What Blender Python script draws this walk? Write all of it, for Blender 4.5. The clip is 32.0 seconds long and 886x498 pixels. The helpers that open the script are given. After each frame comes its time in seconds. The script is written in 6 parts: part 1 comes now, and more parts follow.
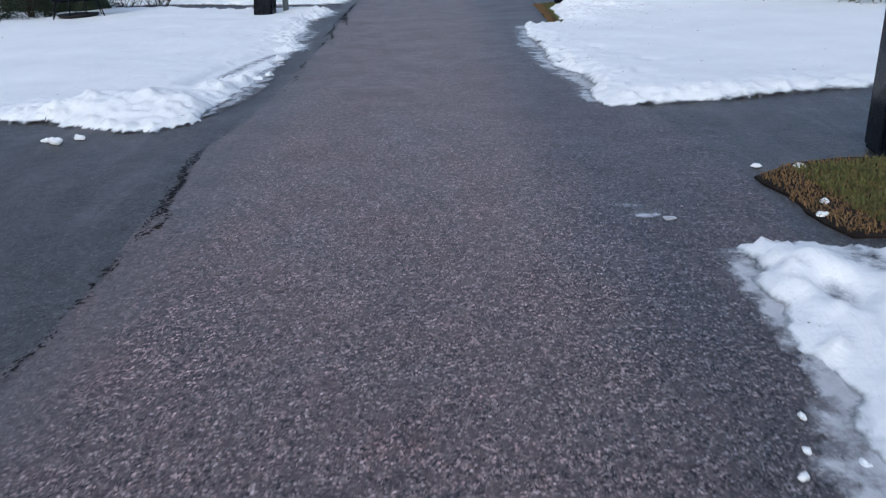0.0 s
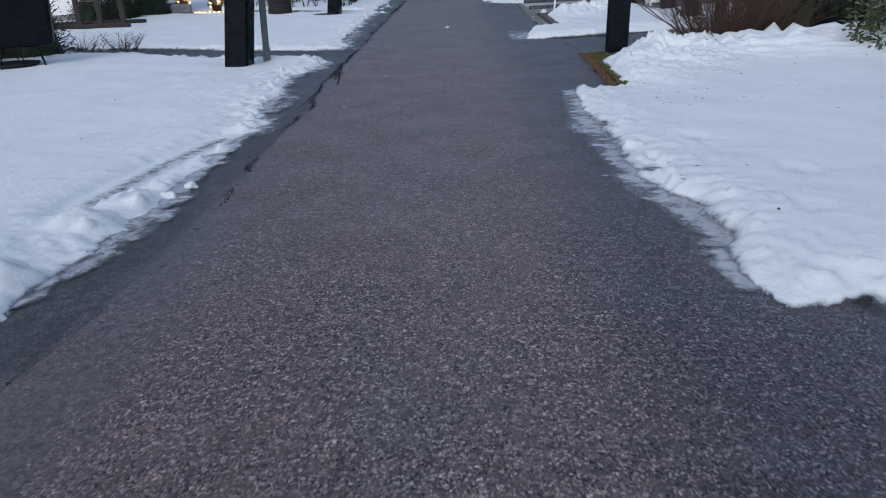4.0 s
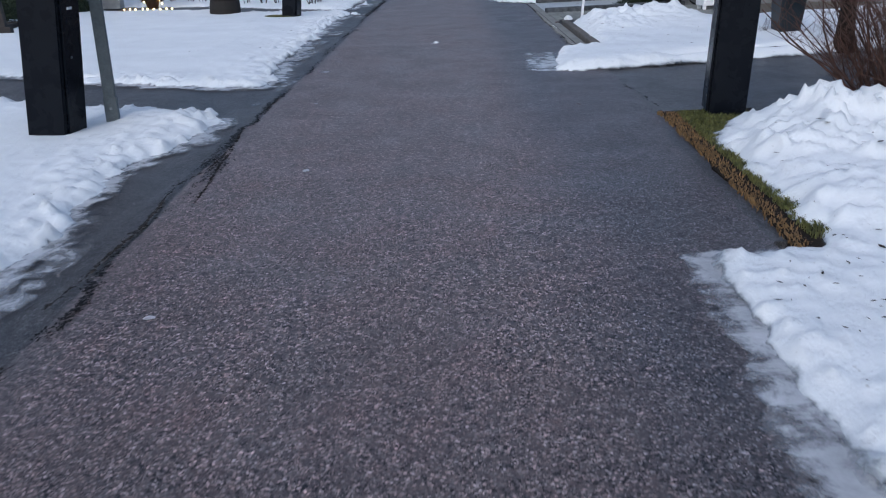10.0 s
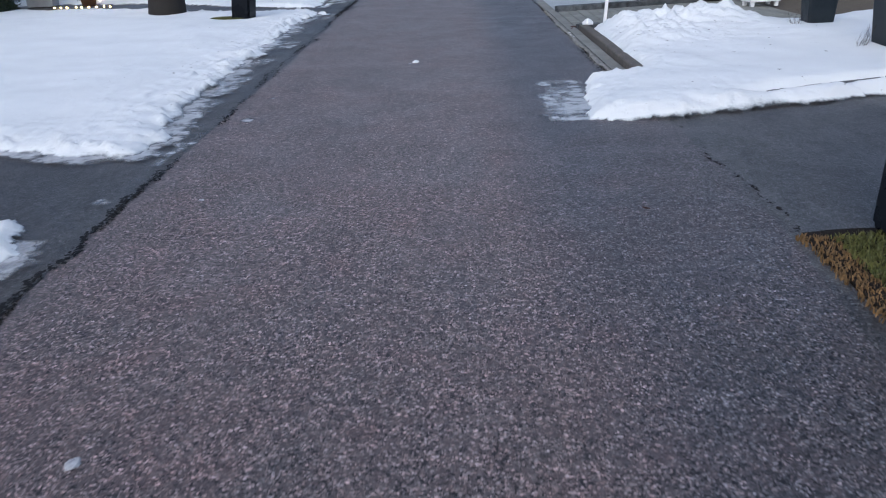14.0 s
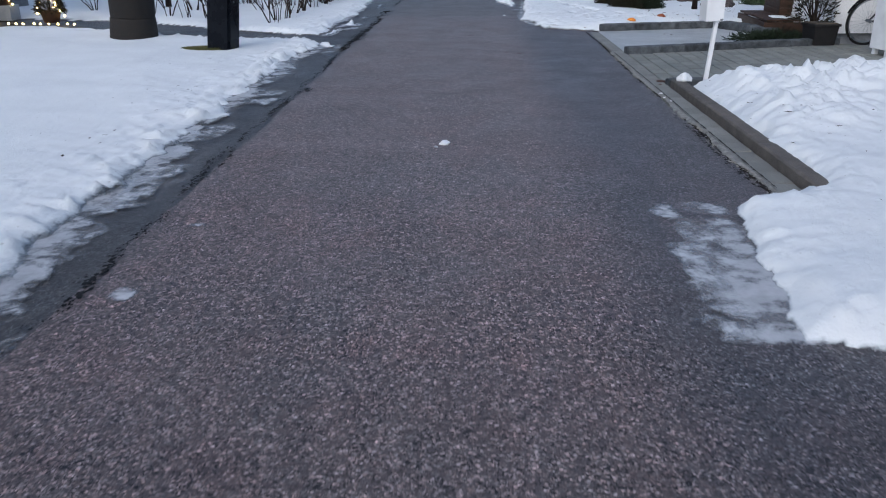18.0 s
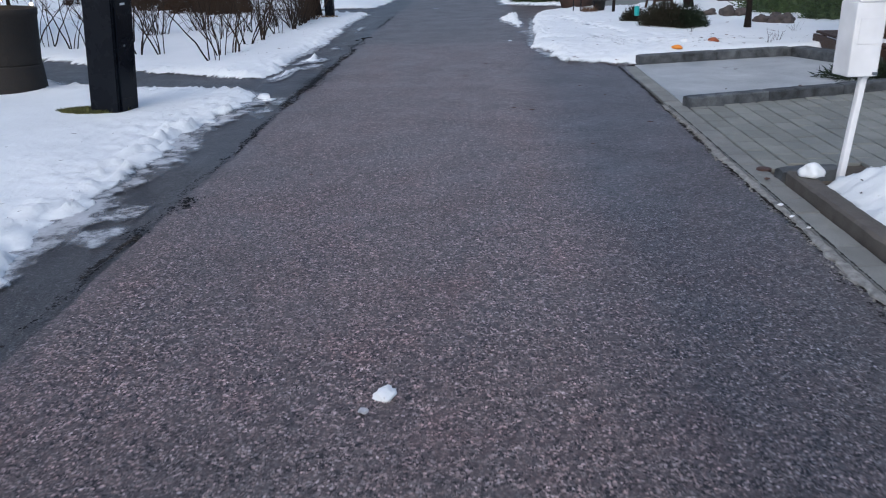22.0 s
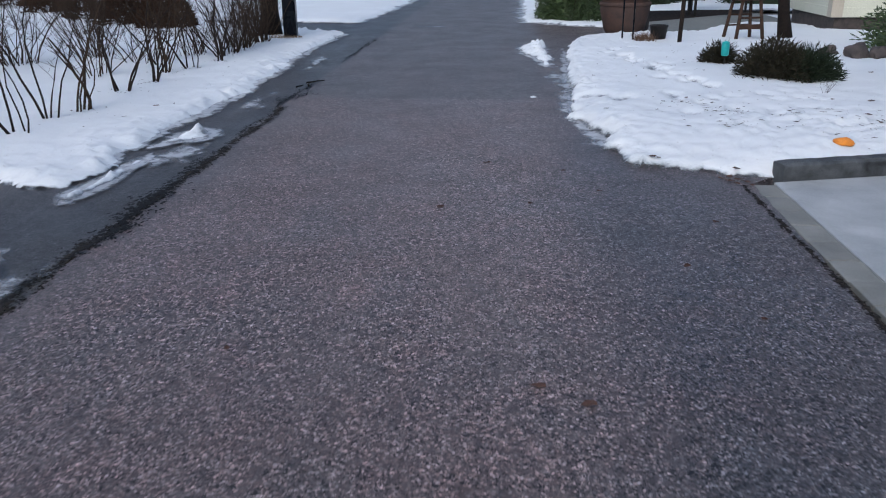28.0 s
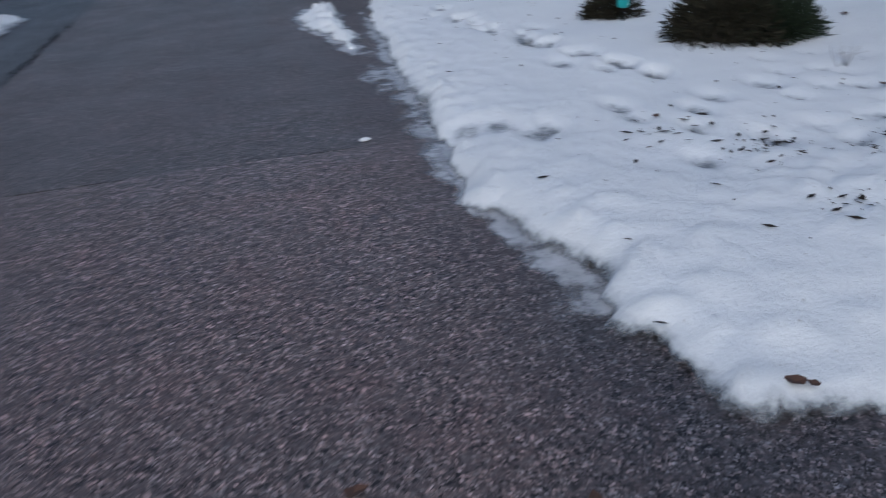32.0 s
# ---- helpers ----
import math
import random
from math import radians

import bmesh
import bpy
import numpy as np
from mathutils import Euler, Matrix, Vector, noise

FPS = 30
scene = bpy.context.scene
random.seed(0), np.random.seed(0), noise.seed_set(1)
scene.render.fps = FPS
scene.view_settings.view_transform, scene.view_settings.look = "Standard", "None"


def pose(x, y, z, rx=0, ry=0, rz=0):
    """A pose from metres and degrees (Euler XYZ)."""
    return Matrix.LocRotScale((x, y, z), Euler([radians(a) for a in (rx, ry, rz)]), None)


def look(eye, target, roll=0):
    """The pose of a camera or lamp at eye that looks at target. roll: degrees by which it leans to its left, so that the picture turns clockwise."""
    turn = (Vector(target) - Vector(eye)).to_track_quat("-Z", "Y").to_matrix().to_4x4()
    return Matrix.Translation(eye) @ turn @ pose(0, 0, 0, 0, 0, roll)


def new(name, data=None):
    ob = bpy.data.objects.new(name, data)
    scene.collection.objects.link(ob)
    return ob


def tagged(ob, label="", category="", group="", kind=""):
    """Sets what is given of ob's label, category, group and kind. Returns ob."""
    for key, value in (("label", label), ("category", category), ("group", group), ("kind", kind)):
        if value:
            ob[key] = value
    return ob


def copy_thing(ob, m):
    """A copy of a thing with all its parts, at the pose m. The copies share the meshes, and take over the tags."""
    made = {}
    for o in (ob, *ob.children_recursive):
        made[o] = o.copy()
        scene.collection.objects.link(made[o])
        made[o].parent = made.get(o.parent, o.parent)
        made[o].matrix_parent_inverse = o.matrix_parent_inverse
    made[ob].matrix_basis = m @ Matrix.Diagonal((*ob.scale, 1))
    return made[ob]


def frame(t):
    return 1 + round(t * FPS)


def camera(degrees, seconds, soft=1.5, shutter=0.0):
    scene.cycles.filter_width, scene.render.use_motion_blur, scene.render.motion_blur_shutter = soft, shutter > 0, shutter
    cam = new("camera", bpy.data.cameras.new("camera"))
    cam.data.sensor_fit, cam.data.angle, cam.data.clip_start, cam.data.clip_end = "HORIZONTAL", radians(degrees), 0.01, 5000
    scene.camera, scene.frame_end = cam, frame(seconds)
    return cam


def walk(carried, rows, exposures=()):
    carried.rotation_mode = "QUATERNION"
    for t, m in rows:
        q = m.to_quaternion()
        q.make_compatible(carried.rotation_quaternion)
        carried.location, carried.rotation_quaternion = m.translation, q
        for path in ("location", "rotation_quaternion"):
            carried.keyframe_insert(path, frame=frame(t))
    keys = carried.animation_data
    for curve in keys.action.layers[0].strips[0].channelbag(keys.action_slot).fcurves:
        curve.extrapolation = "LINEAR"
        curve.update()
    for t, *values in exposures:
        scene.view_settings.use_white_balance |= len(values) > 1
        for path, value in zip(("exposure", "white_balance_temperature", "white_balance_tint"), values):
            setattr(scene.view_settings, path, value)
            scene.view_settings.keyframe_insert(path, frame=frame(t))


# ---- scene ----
cam = camera(57.6, 32.0, soft=1.05, shutter=0.35)
# seconds, eye x y z, turn about x y z
ROWS = [
    (0, 0.007, -0.002, 1.512, 68.16, 2.14, -0.32),
    (0.5, 0.052, 0.447, 1.517, 68.54, 2.02, 0.41),
    (1, 0.023, 0.893, 1.503, 68.8, 2.03, 1.36),
    (1.5, 0.03, 1.351, 1.503, 68.96, 2.27, 1.47),
    (2, 0.059, 1.799, 1.535, 69.39, 2.15, 1.68),
    (2.5, 0.036, 2.262, 1.533, 70.1, 2.22, 1.76),
    (3, 0.031, 2.714, 1.517, 70.25, 2.35, 1.03),
    (3.5, 0.025, 3.181, 1.513, 70.43, 2.15, 1.24),
    (5.5, 0.086, 5.161, 1.506, 68.13, 1.93, 0.81),
    (6, 0.122, 5.654, 1.51, 68.12, 1.62, 1.18),
    (6.5, 0.065, 6.179, 1.492, 68.13, 3.24, 0.76),
    (7, 0.043, 6.664, 1.475, 68.15, 3.34, 0.78),
    (7.5, 0.042, 7.105, 1.47, 68.35, 3.29, 0.94),
    (8, -0, 7.572, 1.47, 68.9, 3.17, 0.14),
    (8.5, 0.003, 8.02, 1.473, 69.16, 1.95, 0.46),
    (9, -0.01, 8.468, 1.454, 69.15, 1.5, 1.14),
    (9.5, 0.006, 8.928, 1.454, 68.93, 1.54, 1.05),
    (10, 0.073, 9.361, 1.484, 69.25, 1.57, 1.03),
    (10.5, 0.086, 9.825, 1.482, 69.54, 1.99, 0.69),
    (11, 0.101, 10.246, 1.451, 68.87, 2.28, 0.85),
    (11.5, 0.126, 10.647, 1.485, 68.01, 1.97, 2.46),
    (12, 0.117, 11.097, 1.498, 68.05, 2.03, 1.92),
    (12.5, 0.164, 11.547, 1.481, 67.73, 1.97, 1.2),
    (13, 0.169, 11.963, 1.472, 67.67, 1.95, 1.37),
    (13.5, 0.148, 12.41, 1.493, 68.1, 2.21, 1.11),
    (14, 0.176, 12.858, 1.502, 68.13, 1.94, 0.7),
    (14.5, 0.136, 13.317, 1.48, 68.53, 1.43, 0.68),
    (16.5, 0.022, 15.052, 1.426, 68.26, 0.62, 2.41),
    (17, 0.006, 15.502, 1.439, 68.4, 0.12, 2.94),
    (17.5, -0.046, 15.972, 1.47, 68.7, 0.48, 2.83),
    (18, -0.058, 16.44, 1.48, 69.04, 0.36, 2.45),
    (18.5, -0.077, 16.92, 1.466, 69.31, 0.53, 2.35),
    (19, -0.065, 17.37, 1.471, 69.32, 0.77, 1.57),
    (19.5, -0.006, 17.823, 1.493, 69.43, 0.82, 1.25),
    (20, -0.016, 18.295, 1.493, 69.47, 1.78, 0.83),
    (20.5, 0.009, 18.759, 1.488, 69.37, 1.74, 1.29),
    (21, 0.049, 19.187, 1.5, 69.59, 1.81, 2.03),
    (21.5, 0.034, 19.626, 1.51, 69.65, 1.8, 1.9),
    (22, 0.057, 20.072, 1.501, 69.49, 1.7, 2.75),
    (22.5, 0.053, 20.487, 1.476, 69.23, 1.58, 3.32),
    (23, 0.053, 20.921, 1.496, 69.12, 1.55, 3.31),
    (23.5, 0.125, 21.347, 1.513, 68.86, 1.46, 3.28),
    (24, 0.122, 21.764, 1.484, 68.73, 1.68, 3.57),
    (24.5, 0.096, 22.191, 1.501, 68.52, 1.74, 3.31),
    (25, 0.124, 22.63, 1.526, 68.76, 1.17, 3.75),
    (25.5, 0.104, 23.085, 1.537, 68.65, 1.29, 3.75),
    (27.5, 0.192, 24.927, 1.51, 69.62, 0.34, 4.16),
    (28, 0.194, 25.409, 1.497, 69.47, 0.5, 4.45),
    (28.5, 0.202, 25.891, 1.516, 69.67, 0.75, 4.45),
    (29, 0.234, 26.382, 1.53, 69.95, 0.44, 5.15),
    (29.5, 0.196, 26.889, 1.509, 70.27, 1, 5.86),
    (30, 0.154, 27.43, 1.463, 68.8, 1.27, 6.83),
    (30.5, 0.084, 27.95, 1.437, 68.52, 1.79, 8.6),
    (31, 0.023, 28.498, 1.43, 68.17, 2.2, 7.72),
    (31.2, 0.005, 28.742, 1.43, 67.62, 1.98, 6.75),
    (31.4, 0.014, 28.955, 1.445, 66.65, 1.7, 4.42),
    (31.6, 0.0, 29.158, 1.432, 65.32, 1.4, 0.02),
    (31.7, -0.006, 29.281, 1.415, 64.99, 1.85, -3.09),
    (31.8, -0.002, 29.41, 1.398, 64.85, 2.85, -6.38),
    (31.9, 0.01, 29.53, 1.391, 64.6, 3.75, -9.75),
    (32, 0.017, 29.643, 1.392, 64.14, 4.09, -13.0),
]
walk(cam, [(t, pose(x, y, z, rx, ry, rz)) for t, x, y, z, rx, ry, rz in ROWS],
     exposures=[(0.0, 0.24, 5600.0, 8.0), (1.5, 0.18, 5600.0, 8.0), (3.0, -0.06, 5570.0, 8.0), (6.0, -0.15, 5450.0, 7.5), (8.0, -0.18, 5450.0, 8.8), (9.2, -0.08, 5460.0, 9.5), (13.0, 0.3, 5650.0, 9.5), (18.0, 0.05, 5620.0, 9.0), (19.5, 0.07, 5620.0, 9.0), (23.0, 0.28, 5720.0, 9.5), (25.4, 0.36, 5740.0, 9.7), (27.6, 0.2, 5690.0, 9.5), (30.8, 0.1, 5650.0, 9.2), (31.4, 0.0, 5600.0, 8.5), (32.0, -0.3, 5560.0, 9.0)])

# ---- daylight: overcast winter dusk ----
world = bpy.data.worlds.new("overcast_sky")
scene.world = world
world.use_nodes = True
wn, wl = world.node_tree.nodes, world.node_tree.links
sky = wn.new("ShaderNodeTexSky")
sky.sky_type, sky.sun_disc = "NISHITA", False
sky.sun_elevation, sky.sun_rotation, sky.air_density, sky.dust_density = radians(38), radians(200), 1.0, 4.0
wl.new(sky.outputs[0], wn["Background"].inputs[0])
wn["Background"].inputs[1].default_value = 0.13
sun = new("sun", bpy.data.lights.new("sun", "SUN"))
sun.data.energy, sun.data.angle, sun.data.color = 0.6, radians(100), (0.95, 0.97, 1.0)
sun.matrix_basis = look((0, 0, 20), (3, 9, 0))

# ---- materials ----
def mat(name, rough=0.7, metal=0.0, spec=0.5):
    m = bpy.data.materials.new(name)
    m.use_nodes = True
    n, l = m.node_tree.nodes, m.node_tree.links
    b = n["Principled BSDF"]
    b.inputs["Roughness"].default_value, b.inputs["Metallic"].default_value = rough, metal
    b.inputs["Specular IOR Level"].default_value = spec
    return m, n, l, b


def position(n, l, scale=(1, 1, 1), turn=(0, 0, 0)):
    g = n.new("ShaderNodeNewGeometry")
    p = n.new("ShaderNodeMapping")
    p.inputs["Scale"].default_value, p.inputs["Rotation"].default_value = scale, turn
    l.new(g.outputs["Position"], p.inputs["Vector"])
    return p.outputs[0]


def noise_of(n, l, where, scale, detail=4.0, rough=0.6, warp=0.0):
    t = n.new("ShaderNodeTexNoise")
    t.inputs["Scale"].default_value, t.inputs["Detail"].default_value, t.inputs["Roughness"].default_value = scale, detail, rough
    t.inputs["Distortion"].default_value = warp
    l.new(where, t.inputs["Vector"])
    return t.outputs["Fac"]


def ramp(n, l, fac, stops):
    r = n.new("ShaderNodeValToRGB")
    while len(r.color_ramp.elements) < len(stops):
        r.color_ramp.elements.new(0.5)
    for e, (p, c) in zip(r.color_ramp.elements, stops):
        e.position, e.color = p, (*c, 1) if len(c) == 3 else c
    l.new(fac, r.inputs[0])
    return r.outputs[0]


def grey(v):
    return (v, v, v)


def mixed(n, l, fac, a, b, how="MIX"):
    m = n.new("ShaderNodeMix")
    m.data_type, m.blend_type = "RGBA", how
    for sock, v in ((m.inputs[0], fac), (m.inputs[6], a), (m.inputs[7], b)):
        if isinstance(v, (int, float)):
            sock.default_value = v
        elif isinstance(v, tuple):
            sock.default_value = (*v, 1)
        else:
            l.new(v, sock)
    return m.outputs[2]


def maths(n, l, op, a, b=0.0):
    m = n.new("ShaderNodeMath")
    m.operation = op
    for sock, v in zip(m.inputs, (a, b)):
        if isinstance(v, (int, float)):
            sock.default_value = v
        else:
            l.new(v, sock)
    return m.outputs[0]


def bump(n, l, b, height, strength, distance):
    k = n.new("ShaderNodeBump")
    k.inputs["Strength"].default_value, k.inputs["Distance"].default_value = strength, distance
    l.new(height, k.inputs["Height"])
    l.new(k.outputs[0], b.inputs["Normal"])
    return k


def asphalt(name, chips, tint, gain, contrast, red=0.0, rough=0.5, side=False):
    """Rolled asphalt: pale stone chips and pits, their shadow painted black, in a grey binder; larger stains, worn and
    rusty patches.
    """
    m, n, l, b = mat(name, rough, 0, 0.55)
    b.inputs["Diffuse Roughness"].default_value = 0.6
    p = position(n, l)

    def layer(scale):
        v = n.new("ShaderNodeTexVoronoi")
        v.inputs["Scale"].default_value, v.inputs["Randomness"].default_value = scale, 1.0
        l.new(p, v.inputs["Vector"])
        e = n.new("ShaderNodeSeparateColor")
        l.new(v.outputs["Color"], e.inputs[0])
        return v, e
    v, e = layer(chips)
    v2, e2 = layer(chips * 1.55)
    # lowest fifth of the cells: pits with their shadow painted in as near-black
    tones = [(0.0, 0.004), (0.2, 0.006), (0.24, 0.055), (0.5, 0.085), (0.72, 0.12), (0.79, 0.21), (0.93, 0.3), (1.0, 0.42)]
    tones = [(q, grey(gain * (0.095 + contrast * (t - 0.095)))) for q, t in tones]
    col = ramp(n, l, e.outputs[0], tones)
    col2 = ramp(n, l, e2.outputs[0], tones)
    pick = ramp(n, l, noise_of(n, l, p, 55, 2), [(0.46, grey(0)), (0.54, grey(1))])
    col = mixed(n, l, pick, col, col2)
    bare = ramp(n, l, noise_of(n, l, p, 15, 3), [(0.5, grey(0)), (0.64, grey(0.7))])
    col = mixed(n, l, bare, col, grey(gain * 0.085))
    inside = ramp(n, l, v.outputs["Distance"], [(0.34, grey(1)), (0.6, grey(0.7))])
    col = mixed(n, l, 1.0, col, inside, "MULTIPLY")
    col = mixed(n, l, 1.0, col, tint, "MULTIPLY")
    warm = mixed(n, l, e.outputs[2], (0.94, 1.0, 1.05), (1.12, 0.98, 0.96))
    col = mixed(n, l, 0.85, col, mixed(n, l, 1.0, col, warm, "MULTIPLY"))
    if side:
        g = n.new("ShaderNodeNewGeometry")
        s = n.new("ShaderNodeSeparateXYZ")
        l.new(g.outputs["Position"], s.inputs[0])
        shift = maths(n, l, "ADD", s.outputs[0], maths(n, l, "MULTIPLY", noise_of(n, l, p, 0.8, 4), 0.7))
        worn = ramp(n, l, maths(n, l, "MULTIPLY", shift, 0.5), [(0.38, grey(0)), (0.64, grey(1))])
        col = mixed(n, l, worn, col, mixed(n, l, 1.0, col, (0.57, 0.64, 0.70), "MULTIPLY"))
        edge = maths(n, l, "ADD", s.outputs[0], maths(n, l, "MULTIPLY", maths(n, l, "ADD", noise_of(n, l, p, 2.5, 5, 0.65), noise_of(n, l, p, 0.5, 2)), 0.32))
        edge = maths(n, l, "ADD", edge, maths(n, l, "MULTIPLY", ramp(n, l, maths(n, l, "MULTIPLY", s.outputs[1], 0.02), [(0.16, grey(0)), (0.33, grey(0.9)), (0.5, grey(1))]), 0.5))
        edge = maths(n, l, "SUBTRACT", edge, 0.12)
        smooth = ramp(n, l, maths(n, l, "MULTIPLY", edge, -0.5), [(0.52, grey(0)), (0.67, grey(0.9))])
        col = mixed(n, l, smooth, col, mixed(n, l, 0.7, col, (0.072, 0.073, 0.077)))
    clump = ramp(n, l, noise_of(n, l, p, 21, 5, 0.8), [(0.34, grey(0.45)), (0.48, grey(0.95)), (0.68, grey(1.6))])
    col = mixed(n, l, 1.0, col, clump, "MULTIPLY")
    stain = ramp(n, l, noise_of(n, l, p, 1.6, 6, 0.7, 0.4), [(0.3, grey(0.92)), (0.7, grey(1.06))])
    col = mixed(n, l, 1.0, col, stain, "MULTIPLY")
    streak = ramp(n, l, noise_of(n, l, position(n, l, (1.6, 0.22, 1)), 1.0, 4, 0.6, 0.4), [(0.35, grey(0.95)), (0.65, grey(1.05))])
    col = mixed(n, l, 1.0, col, streak, "MULTIPLY")
    if red:
        rust = ramp(n, l, noise_of(n, l, p, 0.9, 5, 0.65, 0.3), [(0.25, grey(0)), (0.6, grey(red))])
        col = mixed(n, l, rust, col, mixed(n, l, 1.0, col, (1.2, 0.97, 0.92), "MULTIPLY"))
        pink = ramp(n, l, noise_of(n, l, p, 3.2, 4, 0.6), [(0.52, grey(0)), (0.72, grey(0.4))])
        col = mixed(n, l, pink, col, mixed(n, l, 1.0, col, (1.22, 0.97, 0.94), "MULTIPLY"))
        spot = ramp(n, l, noise_of(n, l, p, 7.5, 3, 0.5), [(0.68, grey(0)), (0.76, grey(0.6))])
        col = mixed(n, l, spot, col, mixed(n, l, 1.0, col, (0.5, 0.42, 0.38), "MULTIPLY"))
    if not red:
        dust = ramp(n, l, noise_of(n, l, position(n, l, (5.0, 0.7, 1)), 1.0, 6, 0.7, 0.5), [(0.5, grey(0)), (0.78, grey(0.35))])
        col = mixed(n, l, dust, col, (0.17, 0.175, 0.185))
    l.new(col, b.inputs["Base Color"])
    l.new(ramp(n, l, noise_of(n, l, p, 1.7, 5, 0.7), [(0.35, grey(rough - 0.05)), (0.65, grey(rough + 0.06))]), b.inputs["Roughness"])
    tall = n.new("ShaderNodeRGBToBW")
    low = [(0.0, grey(0)), (0.15, grey(0.1)), (0.2, grey(0.7)), (1, grey(1))]
    l.new(mixed(n, l, pick, ramp(n, l, e.outputs[0], low), ramp(n, l, e2.outputs[0], low)), tall.inputs[0])
    high = maths(n, l, "ADD", maths(n, l, "MULTIPLY", tall.outputs[0], inside), maths(n, l, "MULTIPLY", noise_of(n, l, p, 150, 3), 0.3))
    bump(n, l, b, high, 0.4, 0.004)
    return m


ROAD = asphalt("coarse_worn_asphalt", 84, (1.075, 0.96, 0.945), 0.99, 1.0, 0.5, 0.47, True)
ROAD_FAR = asphalt("smoother_asphalt", 96, (1.02, 0.97, 0.965), 0.74, 0.85, 0.4, 0.47)
STRIP = asphalt("old_smooth_asphalt", 115, (0.98, 0.98, 0.99), 0.5, 0.75, 0.0, 0.48)
DRIVE = asphalt("dark_wet_asphalt", 100, (0.95, 0.98, 1.02), 0.45, 0.98, 0.0, 0.46)


def snow_material(name="old_wet_snow", thins=True):
    """Old snow; where it thins out to a wet film, and in dents and grooves, it turns greyer and the ground shows
    through.
    """
    m, n, l, b = mat(name, 0.75, 0, 0.3)
    p = position(n, l)
    col = ramp(n, l, noise_of(n, l, p, 1.1, 5), [(0.3, (0.67, 0.7, 0.715)), (0.7, (0.725, 0.755, 0.77))])
    dirt = ramp(n, l, noise_of(n, l, p, 38, 2, 0.4), [(0.70, grey(1)), (0.80, (0.62, 0.6, 0.57))])
    col = mixed(n, l, 0.7, col, dirt, "MULTIPLY")
    if thins:
        a = n.new("ShaderNodeAttribute")
        a.attribute_name = "melt"
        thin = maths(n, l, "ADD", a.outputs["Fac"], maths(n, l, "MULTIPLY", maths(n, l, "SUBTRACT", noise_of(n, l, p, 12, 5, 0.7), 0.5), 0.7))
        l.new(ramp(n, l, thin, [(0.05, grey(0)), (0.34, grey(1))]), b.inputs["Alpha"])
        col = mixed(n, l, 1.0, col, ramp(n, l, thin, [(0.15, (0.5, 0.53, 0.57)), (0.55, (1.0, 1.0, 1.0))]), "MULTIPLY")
    l.new(col, b.inputs["Base Color"])
    h = maths(n, l, "ADD", maths(n, l, "MULTIPLY", noise_of(n, l, p, 6, 5, 0.6, 0.2), 0.2), maths(n, l, "MULTIPLY", noise_of(n, l, p, 24, 6, 0.72), 0.3))
    h = maths(n, l, "ADD", h, maths(n, l, "MULTIPLY", noise_of(n, l, p, 70, 4, 0.7), 0.12))
    bump(n, l, b, h, 0.5, 0.05)
    return m


def slush_material():
    """Thin wet ice film that thins out to nothing along its outer edge."""
    m, n, l, b = mat("grey_melting_slush", 0.3)
    p = position(n, l)
    a = n.new("ShaderNodeAttribute")
    a.attribute_name = "melt"
    grain = noise_of(n, l, p, 7, 7, 0.7, 0.25)
    cloud = noise_of(n, l, p, 3.2, 5, 0.6, 0.2)
    f = ramp(n, l, maths(n, l, "ADD", maths(n, l, "MULTIPLY", a.outputs["Fac"], 0.8), maths(n, l, "MULTIPLY", maths(n, l, "SUBTRACT", maths(n, l, "ADD", grain, cloud), 1.0), 2.0)), [(0.22, grey(0)), (0.8, grey(0.8))])
    l.new(ramp(n, l, grain, [(0.3, (0.3, 0.31, 0.33)), (0.7, (0.62, 0.64, 0.67))]), b.inputs["Base Color"])
    l.new(maths(n, l, "MULTIPLY", f, ramp(n, l, a.outputs["Fac"], [(0.02, grey(0)), (0.35, grey(1))])), b.inputs["Alpha"])
    bump(n, l, b, grain, 0.3, 0.01)
    return m


def dirt_material():
    """Black crumbs and wet soil lying in an open joint, ragged along its edges."""
    m, n, l, b = mat("black_crumbled_joint", 0.85, 0, 0.2)
    p = position(n, l)
    a = n.new("ShaderNodeAttribute")
    a.attribute_name = "melt"
    crumbs = maths(n, l, "ADD", noise_of(n, l, p, 30, 5, 0.75), maths(n, l, "MULTIPLY", noise_of(n, l, p, 5, 4, 0.7), 0.7))
    f = maths(n, l, "ADD", a.outputs["Fac"], maths(n, l, "MULTIPLY", maths(n, l, "SUBTRACT", crumbs, 0.85), 4.0))
    l.new(ramp(n, l, noise_of(n, l, p, 55, 3), [(0.35, (0.006, 0.0055, 0.005)), (0.7, (0.045, 0.036, 0.028))]), b.inputs["Base Color"])
    l.new(maths(n, l, "MULTIPLY", ramp(n, l, f, [(0.5, grey(0)), (0.85, grey(0.9))]), ramp(n, l, a.outputs["Fac"], [(0.0, grey(0)), (0.2, grey(1))])), b.inputs["Alpha"])
    bump(n, l, b, crumbs, 0.6, 0.02)
    return m


SNOW, SNOW_SOLID, SLUSH, DIRT = snow_material(), snow_material("packed_snow_lump", False), slush_material(), dirt_material()


